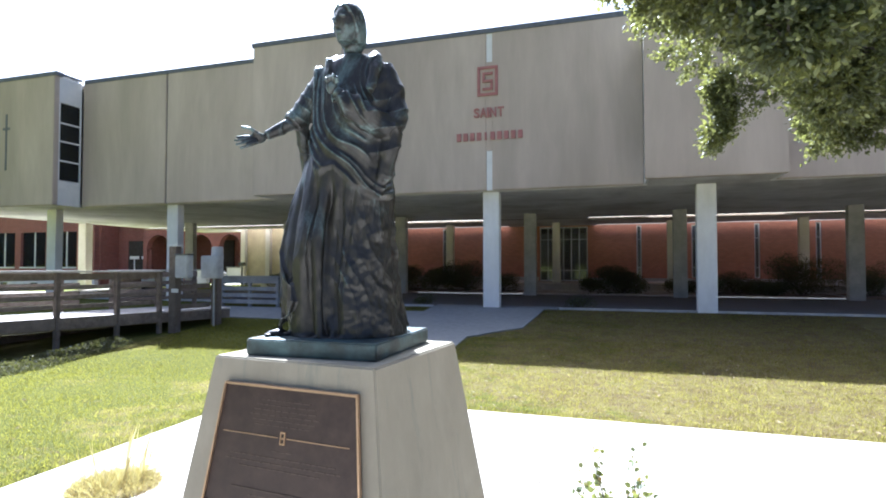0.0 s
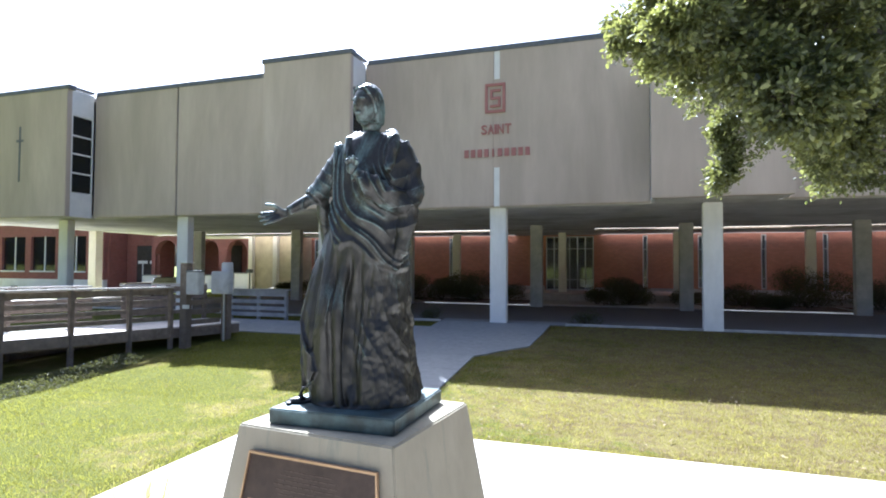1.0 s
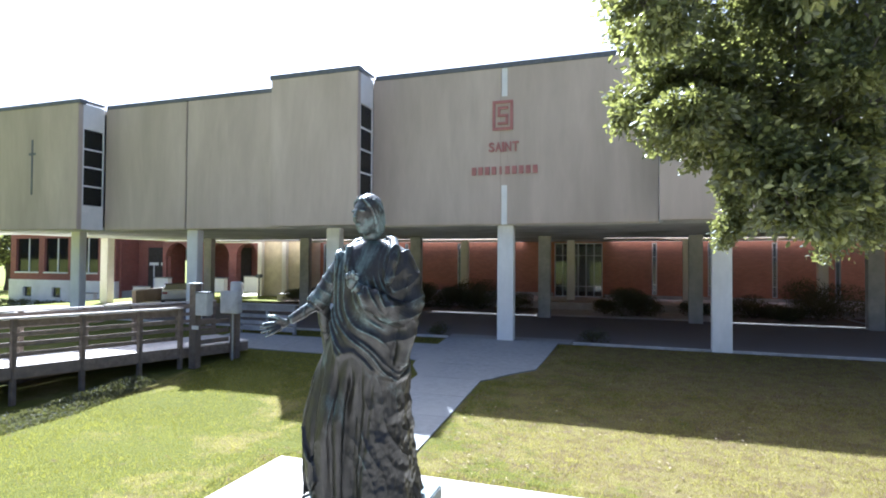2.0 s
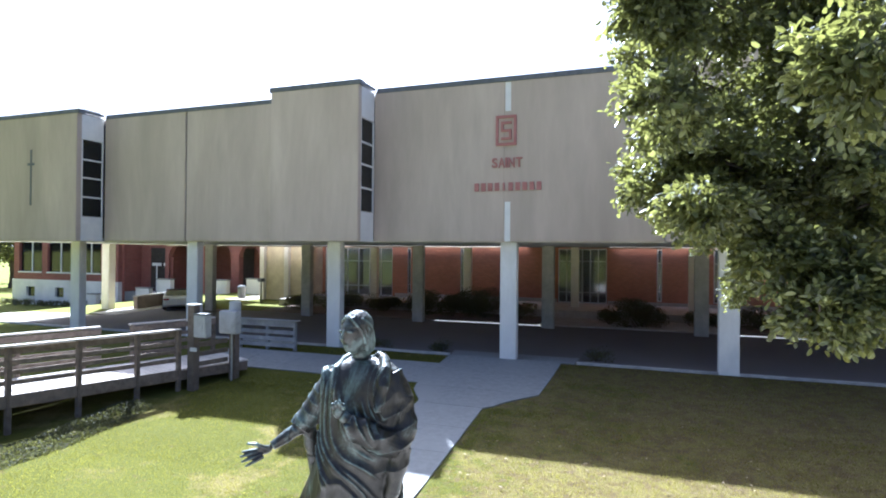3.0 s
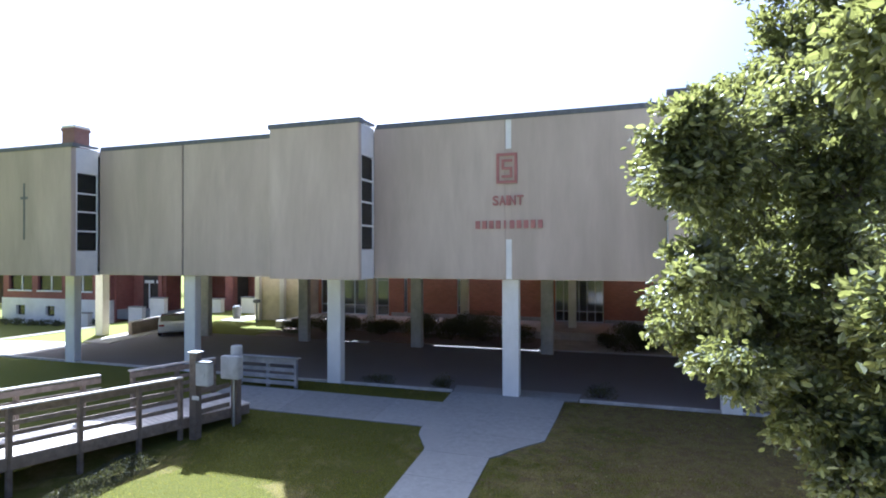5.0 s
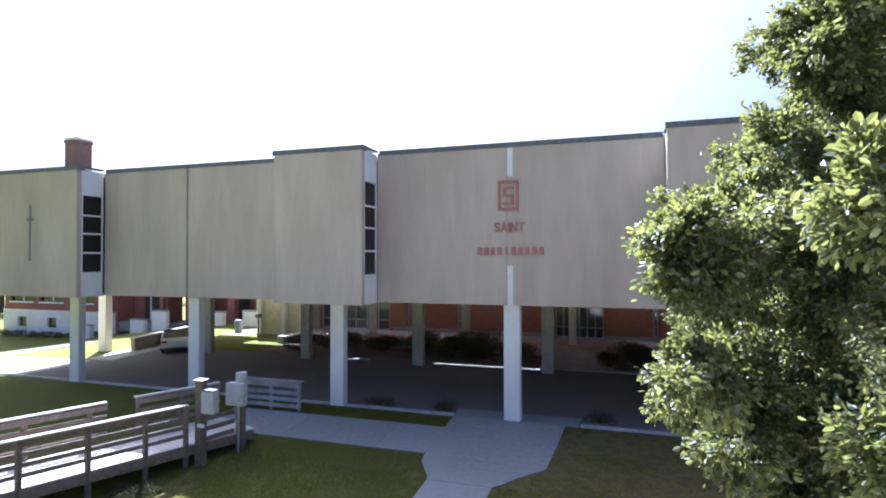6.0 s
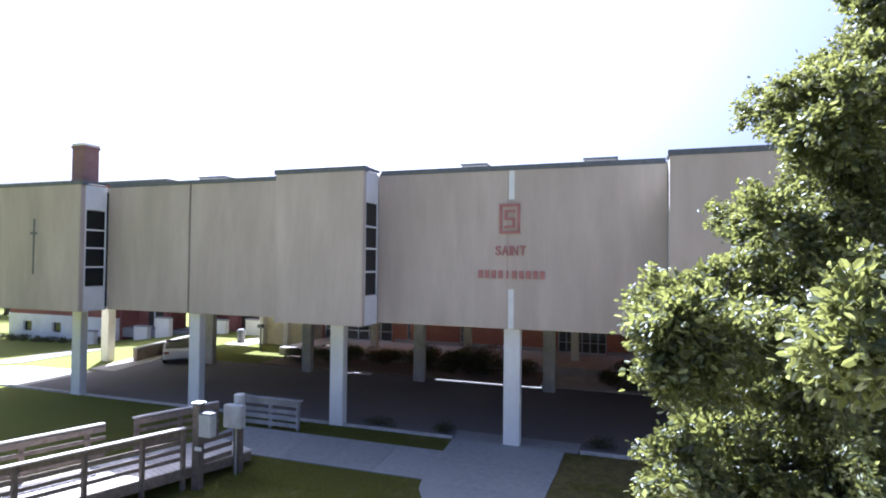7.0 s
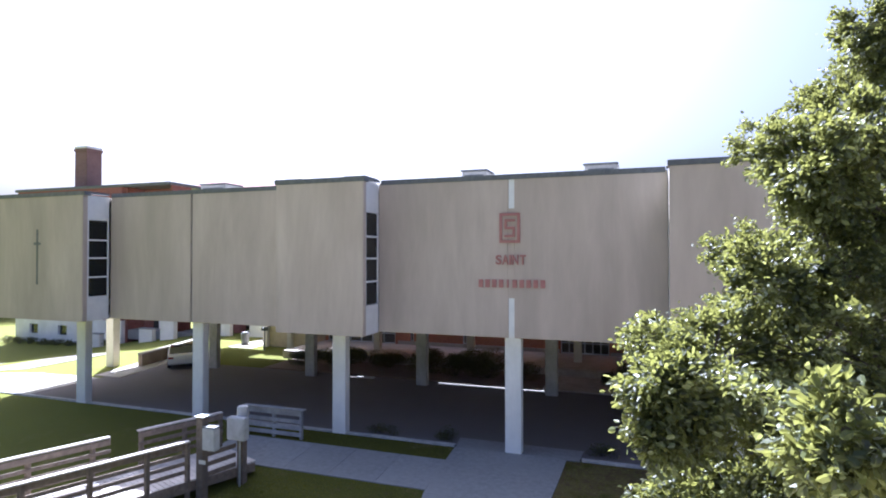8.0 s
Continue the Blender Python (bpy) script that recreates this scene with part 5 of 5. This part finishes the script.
SPRAYS = [(5.64, -10.4, 8.16), (3.72, -10.16, 5.04), (5.64, -10.4, 7.92), (4.56, -12.2, 3.24), (4.8, -10.04, 7.2), (3.72, -10.76, 5.16), (5.16, -11.84, 6.96),
          (5.76, -10.04, 6.48), (5.16, -12.2, 3.84), (4.08, -12.32, 3.6), (4.60, -13.62, 4.05), (4.42, -13.95, 5.2),
          (3.82, -12.35, 4.85), (3.78, -11.7, 3.75), (3.80, -12.85, 4.15)]
# a low branch drooping towards the plaza
DROOPING = [(4.74, -12.4, 2.84), (4.90, -12.25, 3.06), (5.02, -12.3, 2.9)]
# thin sprays reaching out towards the plaza
TIPS = [(3.68, -12.66, 5.08), (3.78, -12.62, 5.14), (3.66, -12.66, 4.80), (3.90, -12.5, 4.95)]
# a thin twig hanging below the crown
HANGING = [(4.77, -9.43, 3.45), (4.79, -9.44, 3.2), (4.77, -9.43, 2.98), (4.76, -9.42, 2.80)]
lobes = [(Vector(l[:3]), l[3]) for l in LOBES] + [(Vector(p), 0.42) for p in SMALLER] + [(Vector(p), 0.28) for p in SPRAYS] + [(Vector(p), 0.13) for p in HANGING] + [(Vector(p), 0.19) for p in TIPS] + [(Vector(p), 0.24) for p in DROOPING]
# the body of the crown behind its outer lobes
for l in LOBES[:18]:
    back = (Vector((9.2, -10.2, 6.0)) - Vector(l[:3])).normalized()
    lobes.append((Vector(l[:3]) + back * 0.85, 0.62))
# the far side of the crown, out beyond the trunk
while len(lobes) < 105:
    c = Vector((ro.uniform(7.0, 12.5), ro.uniform(-13.6, -6.8), ro.uniform(3.5, 8.8)))
    if ((c.x - 9.2) / 3.8) ** 2 + ((c.y + 10.2) / 3.8) ** 2 + ((c.z - 5.8) / 3.4) ** 2 < 1:
        lobes.append((c, ro.uniform(0.9, 1.3)))
bm = bmesh.new()
tube(bm, [TRUNK, TRUNK + Vector((0.03, 0.02, 0.5)), TRUNK + Vector((-0.05, 0.0, 1.4)), TRUNK + Vector((-0.1, 0.05, 2.3)), TRUNK + Vector((-0.05, 0.1, 3.0))],
     [0.52, 0.40, 0.34, 0.33, 0.30], 18)
part("trunk", bm, M["bark"], oak, "grey furrowed trunk", True)
fork = TRUNK + Vector((-0.05, 0.08, 2.8))
vv, ff = [], []
for i, (c, r) in enumerate(lobes):
    limb = bmesh.new()
    root = fork if r > 0.3 else min((q for q, rq_ in lobes[:43] if rq_ > 0.3), key=lambda q: (q - c).length)
    d = c - root
    mid = root + d * 0.5 + (0 if r > 0.3 else -0.8) * Vector((0.3, 0.9, 0.25)) + Vector((ro.gauss(0, 0.15) + 0.3, ro.gauss(0, 0.15) + 0.9, 0.25 + 0.1 * d.length * 0.3))
    pts = []
    for k in range(9):
        u = k / 8
        pts.append((1 - u) ** 2 * root + 2 * u * (1 - u) * mid + u * u * c)
    r0 = 0.028 + 0.008 * d.length if r > 0.3 else 0.005
    tube(limb, pts, [r0 * (1 - 0.85 * k / 8) for k in range(9)], 7)
    near = c.x < 7.0
    if r <= 0.3:                                         # leaves all along the twig
        along = []
        for k in range(int(420 * d.length)):
            u = ro.random() * 8
            q = pts[min(7, int(u))].lerp(pts[min(7, int(u)) + 1], u - min(7, int(u)))
            along.append(q + Vector((ro.gauss(0, 0.055), ro.gauss(0, 0.055), ro.gauss(0, 0.045))))
        leaf_quads(along, ro, 0.048, vv, ff, 0.10, 0.95, d.normalized(), True)
    ntw = int((74 if near else 22) * r * (r if r > 0.6 else 1.0))
    for j in range(ntw):
        v = Vector((ro.gauss(0, 1), ro.gauss(0, 1), ro.gauss(0, 1))).normalized()
        v.z *= 0.88
        a0 = c + v * r * ro.uniform(0.05, 0.5)
        tip = c + v * r * ro.uniform(0.66, 1.06)
        tip.z -= ro.uniform(-0.06, 0.14)
        bow = (a0 + tip) * 0.5 + Vector((0, 0, 0.10))
        tw = [(1 - u) ** 2 * a0 + 2 * u * (1 - u) * bow + u * u * tip for u in (0, 0.33, 0.66, 1)]
        if near and j % 2 == 0:
            tube(limb, tw, [0.010, 0.008, 0.005, 0.003], 4, False)
        cs = []
        for k in range(120 if near else 34):
            u = ro.random() ** 0.34
            p = (1 - u) ** 2 * a0 + 2 * u * (1 - u) * bow + u * u * tip
            cs.append(p + Vector((ro.gauss(0, 0.050), ro.gauss(0, 0.050), ro.gauss(0, 0.034))))
        leaf_quads(cs, ro, (0.056 if c.y < -11.4 else 0.048) if near else 0.11, vv, ff, 0.10, 0.95, (tip - a0).normalized(), near)
    part("limb", limb, M["bark"], oak, "dark bare limb inside the crown", True)
raw("crown", vv, ff, M["leaf"], oak, "dense crown of small glossy leaves", "stuff")

# ---- far arcaded building to the west ----
FY = 19.6
arcade = thing("arcaded_building", (-40, FY, -1), "old red brick building with white base and arched openings", "building", kind="structure")


def fbox(x0, x1, z0, z1, mat_, name, y0=FY, y1=FY + 0.4, parent=arcade, label="", bev=0.0):
    return part(name, boxed(x0, x1, y0, y1, z0, z1, bev), mat_, parent, label)


# white base storey with small square windows
bw = [(-49.9, -48.8), (-46.2, -45.1)]
x = -51.8
for a, b in bw:
    fbox(x, a, -3.2, 0.42, M["far_white"], "base_wall")
    fbox(a, b, -3.2, -1.15, M["far_white"], "base_wall")
    fbox(a, b, -0.25, 0.42, M["far_white"], "base_wall")
    w = fbox(a, b, -1.15, -0.25, M["glass_dark"], "window", FY + 0.2, FY + 0.23, label="small square basement window")
    fbox(a, b, -1.2, -1.12, M["far_white"], "window_sill", FY - 0.08, FY, w)
    x = b
fbox(x, -38.6, -3.2, 0.42, M["far_white"], "base_wall")
# brick storey with wide windows
x = -51.6
for a, b in ((-50.9, -47.9), (-47.2, -44.2), (-43.3, -40.6)):
    fbox(x, a, 0.42, 12.0, M["far_brick"], "brick_wall")
    fbox(a, b, 0.42, 1.1, M["far_brick"], "brick_wall")
    fbox(a, b, 4.2, 12.0, M["far_brick"], "brick_wall")
    w = fbox(a, b, 1.1, 4.2, M["glass_dark"], "window", FY + 0.22, FY + 0.25, label="wide dim window with white sill")
    fbox(a, b, 1.02, 1.14, M["far_white"], "window_sill", FY - 0.1, FY + 0.2, w)
    fbox((a + b) / 2 - 0.05, (a + b) / 2 + 0.05, 1.14, 4.2, M["far_white"], "mullion", FY + 0.16, FY + 0.22, w)
    x = b
fbox(x, -38.6, 0.42, 12.0, M["far_brick"], "brick_wall")
part("side_wall", boxed(-51.8, -51.4, FY + 0.4, FY + 14, -3.2, 12.0), M["far_brick"], arcade)
# recessed porch with a white sign board
fbox(-38.6, -33.4, -2.0, 12.0, M["far_brick"], "porch_back", FY + 2.2, FY + 2.5)
for a in (-38.6, -33.6):
    part("porch_side", boxed(a, a + 0.2, FY + 0.4, FY + 2.2, -2.0, 12.0), M["far_brick"], arcade)
fbox(-37.2, -34.0, -0.4, 3.4, M["dark_open"], "doorway", FY + 2.12, FY + 2.2, label="dark double doorway")
for a, b in ((-36.9, -35.9), (-35.6, -34.4)):
    fbox(a, b, 1.82, 2.08, M["flag"], "sign_board", FY + 1.98, FY + 2.04, label="white sign board")
for a in (-36.4, -35.0):
    fbox(a - 0.05, a + 0.05, -0.4, 1.82, M["flag"], "sign_post", FY + 1.98, FY + 2.04)


def arched_wall(x0, x1, z0, z1, arches, y0, y1):
    """A wall with round-headed openings, built of upright strips."""
    bm = bmesh.new()
    xs = {x0, x1}
    for c, r, spring in arches:
        xs |= {c + r * math.cos(math.pi * k / 20) for k in range(21)}
    xs = sorted(xs)
    for a, b in zip(xs, xs[1:]):
        m = (a + b) / 2
        bot = [z0, z0]
        for c, r, spring in arches:
            if abs(m - c) < r:
                bot = [spring + math.sqrt(max(0, r * r - (v - c) ** 2)) for v in (a, b)]
        vs = [bm.verts.new(p) for p in ((a, y0, bot[0]), (b, y0, bot[1]), (b, y0, z1), (a, y0, z1), (a, y1, bot[0]), (b, y1, bot[1]), (b, y1, z1), (a, y1, z1))]
        for q in ((0, 1, 2, 3), (7, 6, 5, 4), (0, 4, 5, 1), (3, 2, 6, 7)):
            bm.faces.new([vs[i] for i in q])
    for f in list(bm.faces):
        if f.calc_area() < 1e-9:
            bm.faces.remove(f)
    bmesh.ops.recalc_face_normals(bm, faces=bm.faces[:])
    return bm


ARCH = [(-31.9, 1.15, 2.6), (-27.7, 1.0, 2.7), (-25.0, 0.95, 2.75)]
part("arcade_wall", arched_wall(-33.4, -20.5, -1.2, 5.0, ARCH, FY, FY + 0.5), M["far_brick"], arcade, "brick wall with round arches")
fbox(-33.4, -20.5, -1.2, 5.0, M["far_brick"], "arcade_back", FY + 3.2, FY + 3.5)
# dark panels added on the back wall for the shade within the arches
for c, r, sp in ARCH:
    fbox(c - r * 0.7, c + r * 0.7, -0.8, 3.4, M["dark_open"], "doorway", FY + 3.1, FY + 3.19, label="dark panel for the shade behind an arch")
part("arcade_ceiling", boxed(-33.4, -20.5, FY + 0.5, FY + 3.2, 4.2, 4.4), M["soffit"], arcade)
part("arcade_floor", boxed(-38.6, -20.5, FY + 0.5, FY + 3.2, -1.2, -0.4), M["concrete"], arcade)
part("main_roof", boxed(-51.9, -33.3, FY - 0.1, FY + 14, 12.0, 12.25, 0.03), M["coping"], arcade)
part("arcade_roof", boxed(-33.29, -20.4, FY - 0.1, FY + 3.6, 5.0, 5.2, 0.02), M["coping"], arcade)
part("rear_block", boxed(-33.29, -26.6, FY + 6, FY + 13, -1.2, 12.2, 0.02), M["far_brick"], arcade, "taller brick block set back")
# hipped upper roof
bm = bmesh.new()
rv = [bm.verts.new(p) for p in ((-41, FY + 6.2, 12.26), (-27, FY + 6.2, 12.26), (-27, FY + 12, 12.26), (-41, FY + 12, 12.26), (-37, FY + 9, 13.5), (-32, FY + 9, 13.5))]
for q in ((0, 1, 5, 4), (1, 2, 5), (2, 3, 4, 5), (3, 0, 4), (3, 2, 1, 0)):
    bm.faces.new([rv[i] for i in q])
part("hip_roof", bm, M["far_brick"], arcade, "reddish hipped roof")
# white planters and low walls along its foot
for i, (a, b, h) in enumerate(((-34.6, -33.2, 0.55), (-32.4, -31.0, 1.0), (-27.0, -25.6, 0.5), (-23.8, -22.6, 0.6), (-39.9, -38.9, 0.6))):
    wb = thing("low_white_wall", ((a + b) / 2, FY - 1.6, -0.6), "low white rendered wall at the foot of a brick building", "low wall", "white low walls")
    gz = ground_z((a + b) / 2, FY - 1.6)
    part("wall", boxed(a, b, FY - 1.8, FY - 1.4, gz - 0.1, gz + 0.5 + h, 0.02), M["far_white"], wb)
    part("coping", boxed(a - 0.05, b + 0.05, FY - 1.85, FY - 1.35, gz + 0.5 + h, gz + 0.58 + h, 0.01), M["concrete"], wb)
for i in range(9):
    xx = -51 + 1.55 * i
    shrub("foundation_shrub", xx, FY - 1.2, ground_z(xx, FY - 1.2), 1.6, 0.9, 0.7, 260, 120 + i, "bush", "clipped dark shrub at the foot of a white wall", 0.16, "foundation shrubs")

chimney = thing("chimney", (-46.9, 23.0, 12.2), "square brown brick chimney rising behind the flat roof", "chimney")
part("shaft", boxed(-47.7, -46.1, 22.2, 23.8, 12.2, 16.1, 0.03), M["chimney"], chimney)
part("collar", boxed(-47.78, -46.02, 22.12, 23.88, 16.1, 16.35, 0.03), M["chimney"], chimney, "corbelled brick collar")
# White top put on for the sun flare that bleaches the chimney there.
part("cap", boxed(-47.74, -46.06, 22.16, 23.84, 16.35, 16.6, 0.04), M["far_white"], chimney, "pale top standing for sun flare")

# ---- tan retaining wall, west lawn edge, white car ----
retain = thing("retaining_wall", (-24.6, 10.5, 0), "low tan brick retaining wall with a pale coping", "wall")
for (xa, ya), (xb, yb), h in (((-22.0, 6.5), (-22.5, 9.1), 0.66), ((-22.5, 9.1), (-23.1, 11.6), 0.66)):
    part("wall", beam(bmesh.new(), (xa, ya, h / 2 - 0.12), (xb, yb, h / 2 - 0.12), 0.25, h + 0.24, 0.01), M["tan_wall"], retain)
    part("coping", beam(bmesh.new(), (xa, ya, h + 0.035), (xb, yb, h + 0.035), 0.34, 0.07, 0.01), M["plaza"], retain)


def sedan(x, y, z):
    """A small saloon seen from behind, nose towards +y."""
    car = thing("car", (x, y, z), "white saloon car parked under the raised building", "car")
    low = [(0.0, 0.36), (0.02, 0.62), (0.10, 0.78), (0.75, 0.84), (1.10, 0.85), (3.05, 0.82), (4.15, 0.72), (4.38, 0.58), (4.42, 0.34), (4.2, 0.22), (0.2, 0.24)]
    cabin = [(0.62, 0.835), (1.35, 1.10), (1.55, 1.13), (2.25, 1.13), (2.90, 0.815)]

    def shell(prof, half, tuck):
        bm = bmesh.new()
        rows = []
        for side in (-1, -0.93, 0.93, 1):
            k = 0.975 if abs(side) == 1 else 1.0
            rows.append([bm.verts.new((x + side * half * (1 - tuck * (zz - prof[0][1])), y + 2.2 + (yy - 2.2) * k, z + 0.6 + (zz - 0.6) * k)) for yy, zz in prof])
        n = len(prof)
        for a, b in zip(rows, rows[1:]):
            for i in range(n):
                bm.faces.new((a[i], a[(i + 1) % n], b[(i + 1) % n], b[i]))
        bm.faces.new(rows[0])
        bm.faces.new(list(reversed(rows[-1])))
        bmesh.ops.recalc_face_normals(bm, faces=bm.faces[:])
        return bm

    part("body", shell(low, 0.86, 0.0), M["car_paint"], car, "white painted body")
    part("glasshouse", shell(cabin, 0.80, 0.35), M["car_glass"], car, "dark tinted windows")
    part("roof_panel", boxed(x - 0.58, x + 0.58, y + 1.50, y + 2.20, z + 1.122, z + 1.14, 0.008), M["rubber"], car, "black roof panel")
    for sx in (-1, 1):
        part("tail_lamp", boxed(x + sx * 0.70 - 0.14, x + sx * 0.70 + 0.14, y - 0.015, y + 0.06, z + 0.62, z + 0.72, 0.015), M["lamp_red"], car, "red tail lamp")
        for yy in (0.78, 3.5):
            bm = bmesh.new()
            bmesh.ops.create_cone(bm, cap_ends=True, segments=24, radius1=0.31, radius2=0.31, depth=0.2, matrix=pose(x + sx * 0.78, y + yy, z + 0.31, 0, 90, 0))
            wh = part("wheel", bm, M["rubber"], car, "black tyre")
            bm = bmesh.new()
            bmesh.ops.create_cone(bm, cap_ends=True, segments=20, radius1=0.18, radius2=0.17, depth=0.22, matrix=pose(x + sx * 0.785, y + yy, z + 0.31, 0, 90, 0))
            part("rim", bm, M["steel"], wh)
    part("bumper", boxed(x - 0.84, x + 0.84, y - 0.05, y + 0.12, z + 0.34, z + 0.60, 0.03), M["car_paint"], car)
    part("plate", boxed(x - 0.25, x + 0.25, y - 0.02, y + 0.01, z + 0.60, z + 0.70, 0.004), M["flag"], car)
    return car


small_car = sedan(-19.2, 6.75, 0.005)
small_car.rotation_euler = (0, 0, radians(45))
small_car.scale = (0.92, 0.92, 0.92)

# small post lamp and stump-like bin on the sunny lawn beyond
lamp = thing("garden_lamp", (-18.9, 13.1, 0), "dark short garden lamp post on a sunlit lawn", "lamp")
bm = bmesh.new()
tube(bm, [(-18.9, 13.1, -0.05), (-18.9, 13.1, 1.25)], [0.05, 0.04], 10)
part("post", bm, M["coping"], lamp)
part("head", boxed(-19.08, -18.72, 12.92, 13.28, 1.25, 1.48, 0.05), M["coping"], lamp)
bin_ = thing("litter_bin", (-21.6, 14.6, 0), "dark cylindrical litter bin on a sunlit walk", "bin")
bm = bmesh.new()
bmesh.ops.create_cone(bm, cap_ends=True, segments=20, radius1=0.24, radius2=0.28, depth=0.75, matrix=pose(-21.6, 14.6, 0.37))
part("drum", bm, M["coping"], bin_)
bm = bmesh.new()
bmesh.ops.create_cone(bm, cap_ends=True, segments=20, radius1=0.30, radius2=0.20, depth=0.12, matrix=pose(-21.6, 14.6, 0.80))
part("lid", bm, M["coping"], bin_)


# ---- distant trees to the west and behind ----
def far_tree(x, y, z, h, seed):
    rnd = random.Random(seed)
    t_ = thing("distant_tree", (x, y, z), "distant broad green tree beyond the lawn", "tree", "distant trees")
    bmk = bmesh.new()
    tube(bmk, [(x, y, z - 0.2), (x + 0.1, y, z + h * 0.25), (x, y, z + h * 0.5)], [h * 0.045, h * 0.03, h * 0.015], 10)
    for k in range(6):
        a = rnd.uniform(0, 6.283)
        tube(bmk, [(x, y, z + h * 0.3), (x + 0.18 * h * math.cos(a), y + 0.18 * h * math.sin(a), z + h * rnd.uniform(0.5, 0.75))], [h * 0.018, h * 0.006], 6)
    part("trunk", bmk, M["bark"], t_)
    vv, ff = [], []
    cs = []
    lumps = [(rnd.gauss(0, 0.17) * h, rnd.gauss(0, 0.17) * h, rnd.uniform(0.35, 0.85) * h, rnd.uniform(0.10, 0.18) * h) for _ in range(22)]
    for lx, ly, lz, lr in lumps:
        for k in range(150):
            v = Vector((rnd.gauss(0, 1), rnd.gauss(0, 1), rnd.gauss(0, 1))).normalized() * lr * rnd.random() ** 0.4
            cs.append((x + lx + v.x, y + ly + v.y, z + lz + v.z))
    leaf_quads(cs, rnd, h * 0.055, vv, ff, 0.0)
    raw("crown", vv, ff, M["leaf"], t_, "uneven green crown", "stuff")


for i, (x, y, h) in enumerate(((-74, 34, 11), (-82, 26, 12), (-90, 40, 13), (-68, 46, 11), (-98, 30, 13), (-62, 60, 12), (-84, 54, 12), (-108, 22, 13), (-76, 15, 10), (-95, 12, 12))):
    far_tree(x, y, ground_z(x, y), h, 300 + i)

# ---- grass blades on the near lawn ----
rg = random.Random(77)


def lawn_here(x, y):
    if y > 0.0 or y < -9.05 and x > -1.68:
        return False
    if -1.92 < x < 1.62 and y > -3.2:
        return False
    if -1.34 < x < 0.42 and y <= -4.1:
        return False
    if -1.75 < x < 1.1 and -4.1 < y <= -3.2:
        return False
    if -9.3 < x < -1.8 and -2.85 < y < -0.9:
        return False
    if x < -7.1 and y > -12.5:
        return False
    return True


vv, ff = [], []
count = 0
while count < 200000:
    x, y = rg.uniform(-8.0, 9.0), rg.uniform(-13.5, -0.02)
    if rg.random() > (1.0 if y < -4 else 0.5) or not lawn_here(x, y):
        continue
    count += 1
    z = ground_z(x, y) - 0.01
    h = rg.uniform(0.016, 0.05)
    a = rg.uniform(0, 6.283)
    w = rg.uniform(0.003, 0.007)
    ln = rg.uniform(0.0, 0.04)
    b = rg.uniform(0, 6.283)
    n = len(vv)
    vv += [(x - w * math.cos(a), y - w * math.sin(a), z), (x + w * math.cos(a), y + w * math.sin(a), z), (x + ln * math.cos(b), y + ln * math.sin(b), z + h)]
    ff.append((n, n + 1, n + 2))
raw("grass", vv, ff, M["blade"], None, "short mown grass blades on the lawn", "stuff", "grass")

# brown fallen leaves scattered over the dry side of the lawn
rf = random.Random(91)
vv, ff = [], []
while len(ff) < 420:
    x, y = rf.uniform(0.6, 9.0), rf.uniform(-9.0, -1.0)
    if not lawn_here(x, y) or noise.noise((x * 0.8, y * 1.1, 4.0)) < rf.uniform(-0.5, 0.4):
        continue
    a, L, z = rf.uniform(0, 6.283), rf.uniform(0.025, 0.05), ground_z(x, y) + rf.uniform(0.03, 0.05)
    dx, dy, n = L * math.cos(a), L * math.sin(a), len(vv)
    vv += [(x - dx, y - dy, z), (x - dy * 0.4, y + dx * 0.4, z + 0.008), (x + dx, y + dy, z + 0.004), (x + dy * 0.4, y - dx * 0.4, z + 0.008)]
    ff.append((n, n + 1, n + 2, n + 3))
raw("fallen_leaves", vv, ff, M["dead_leaf"], None, "brown fallen leaves scattered on the dry lawn", "stuff", "leaf litter")
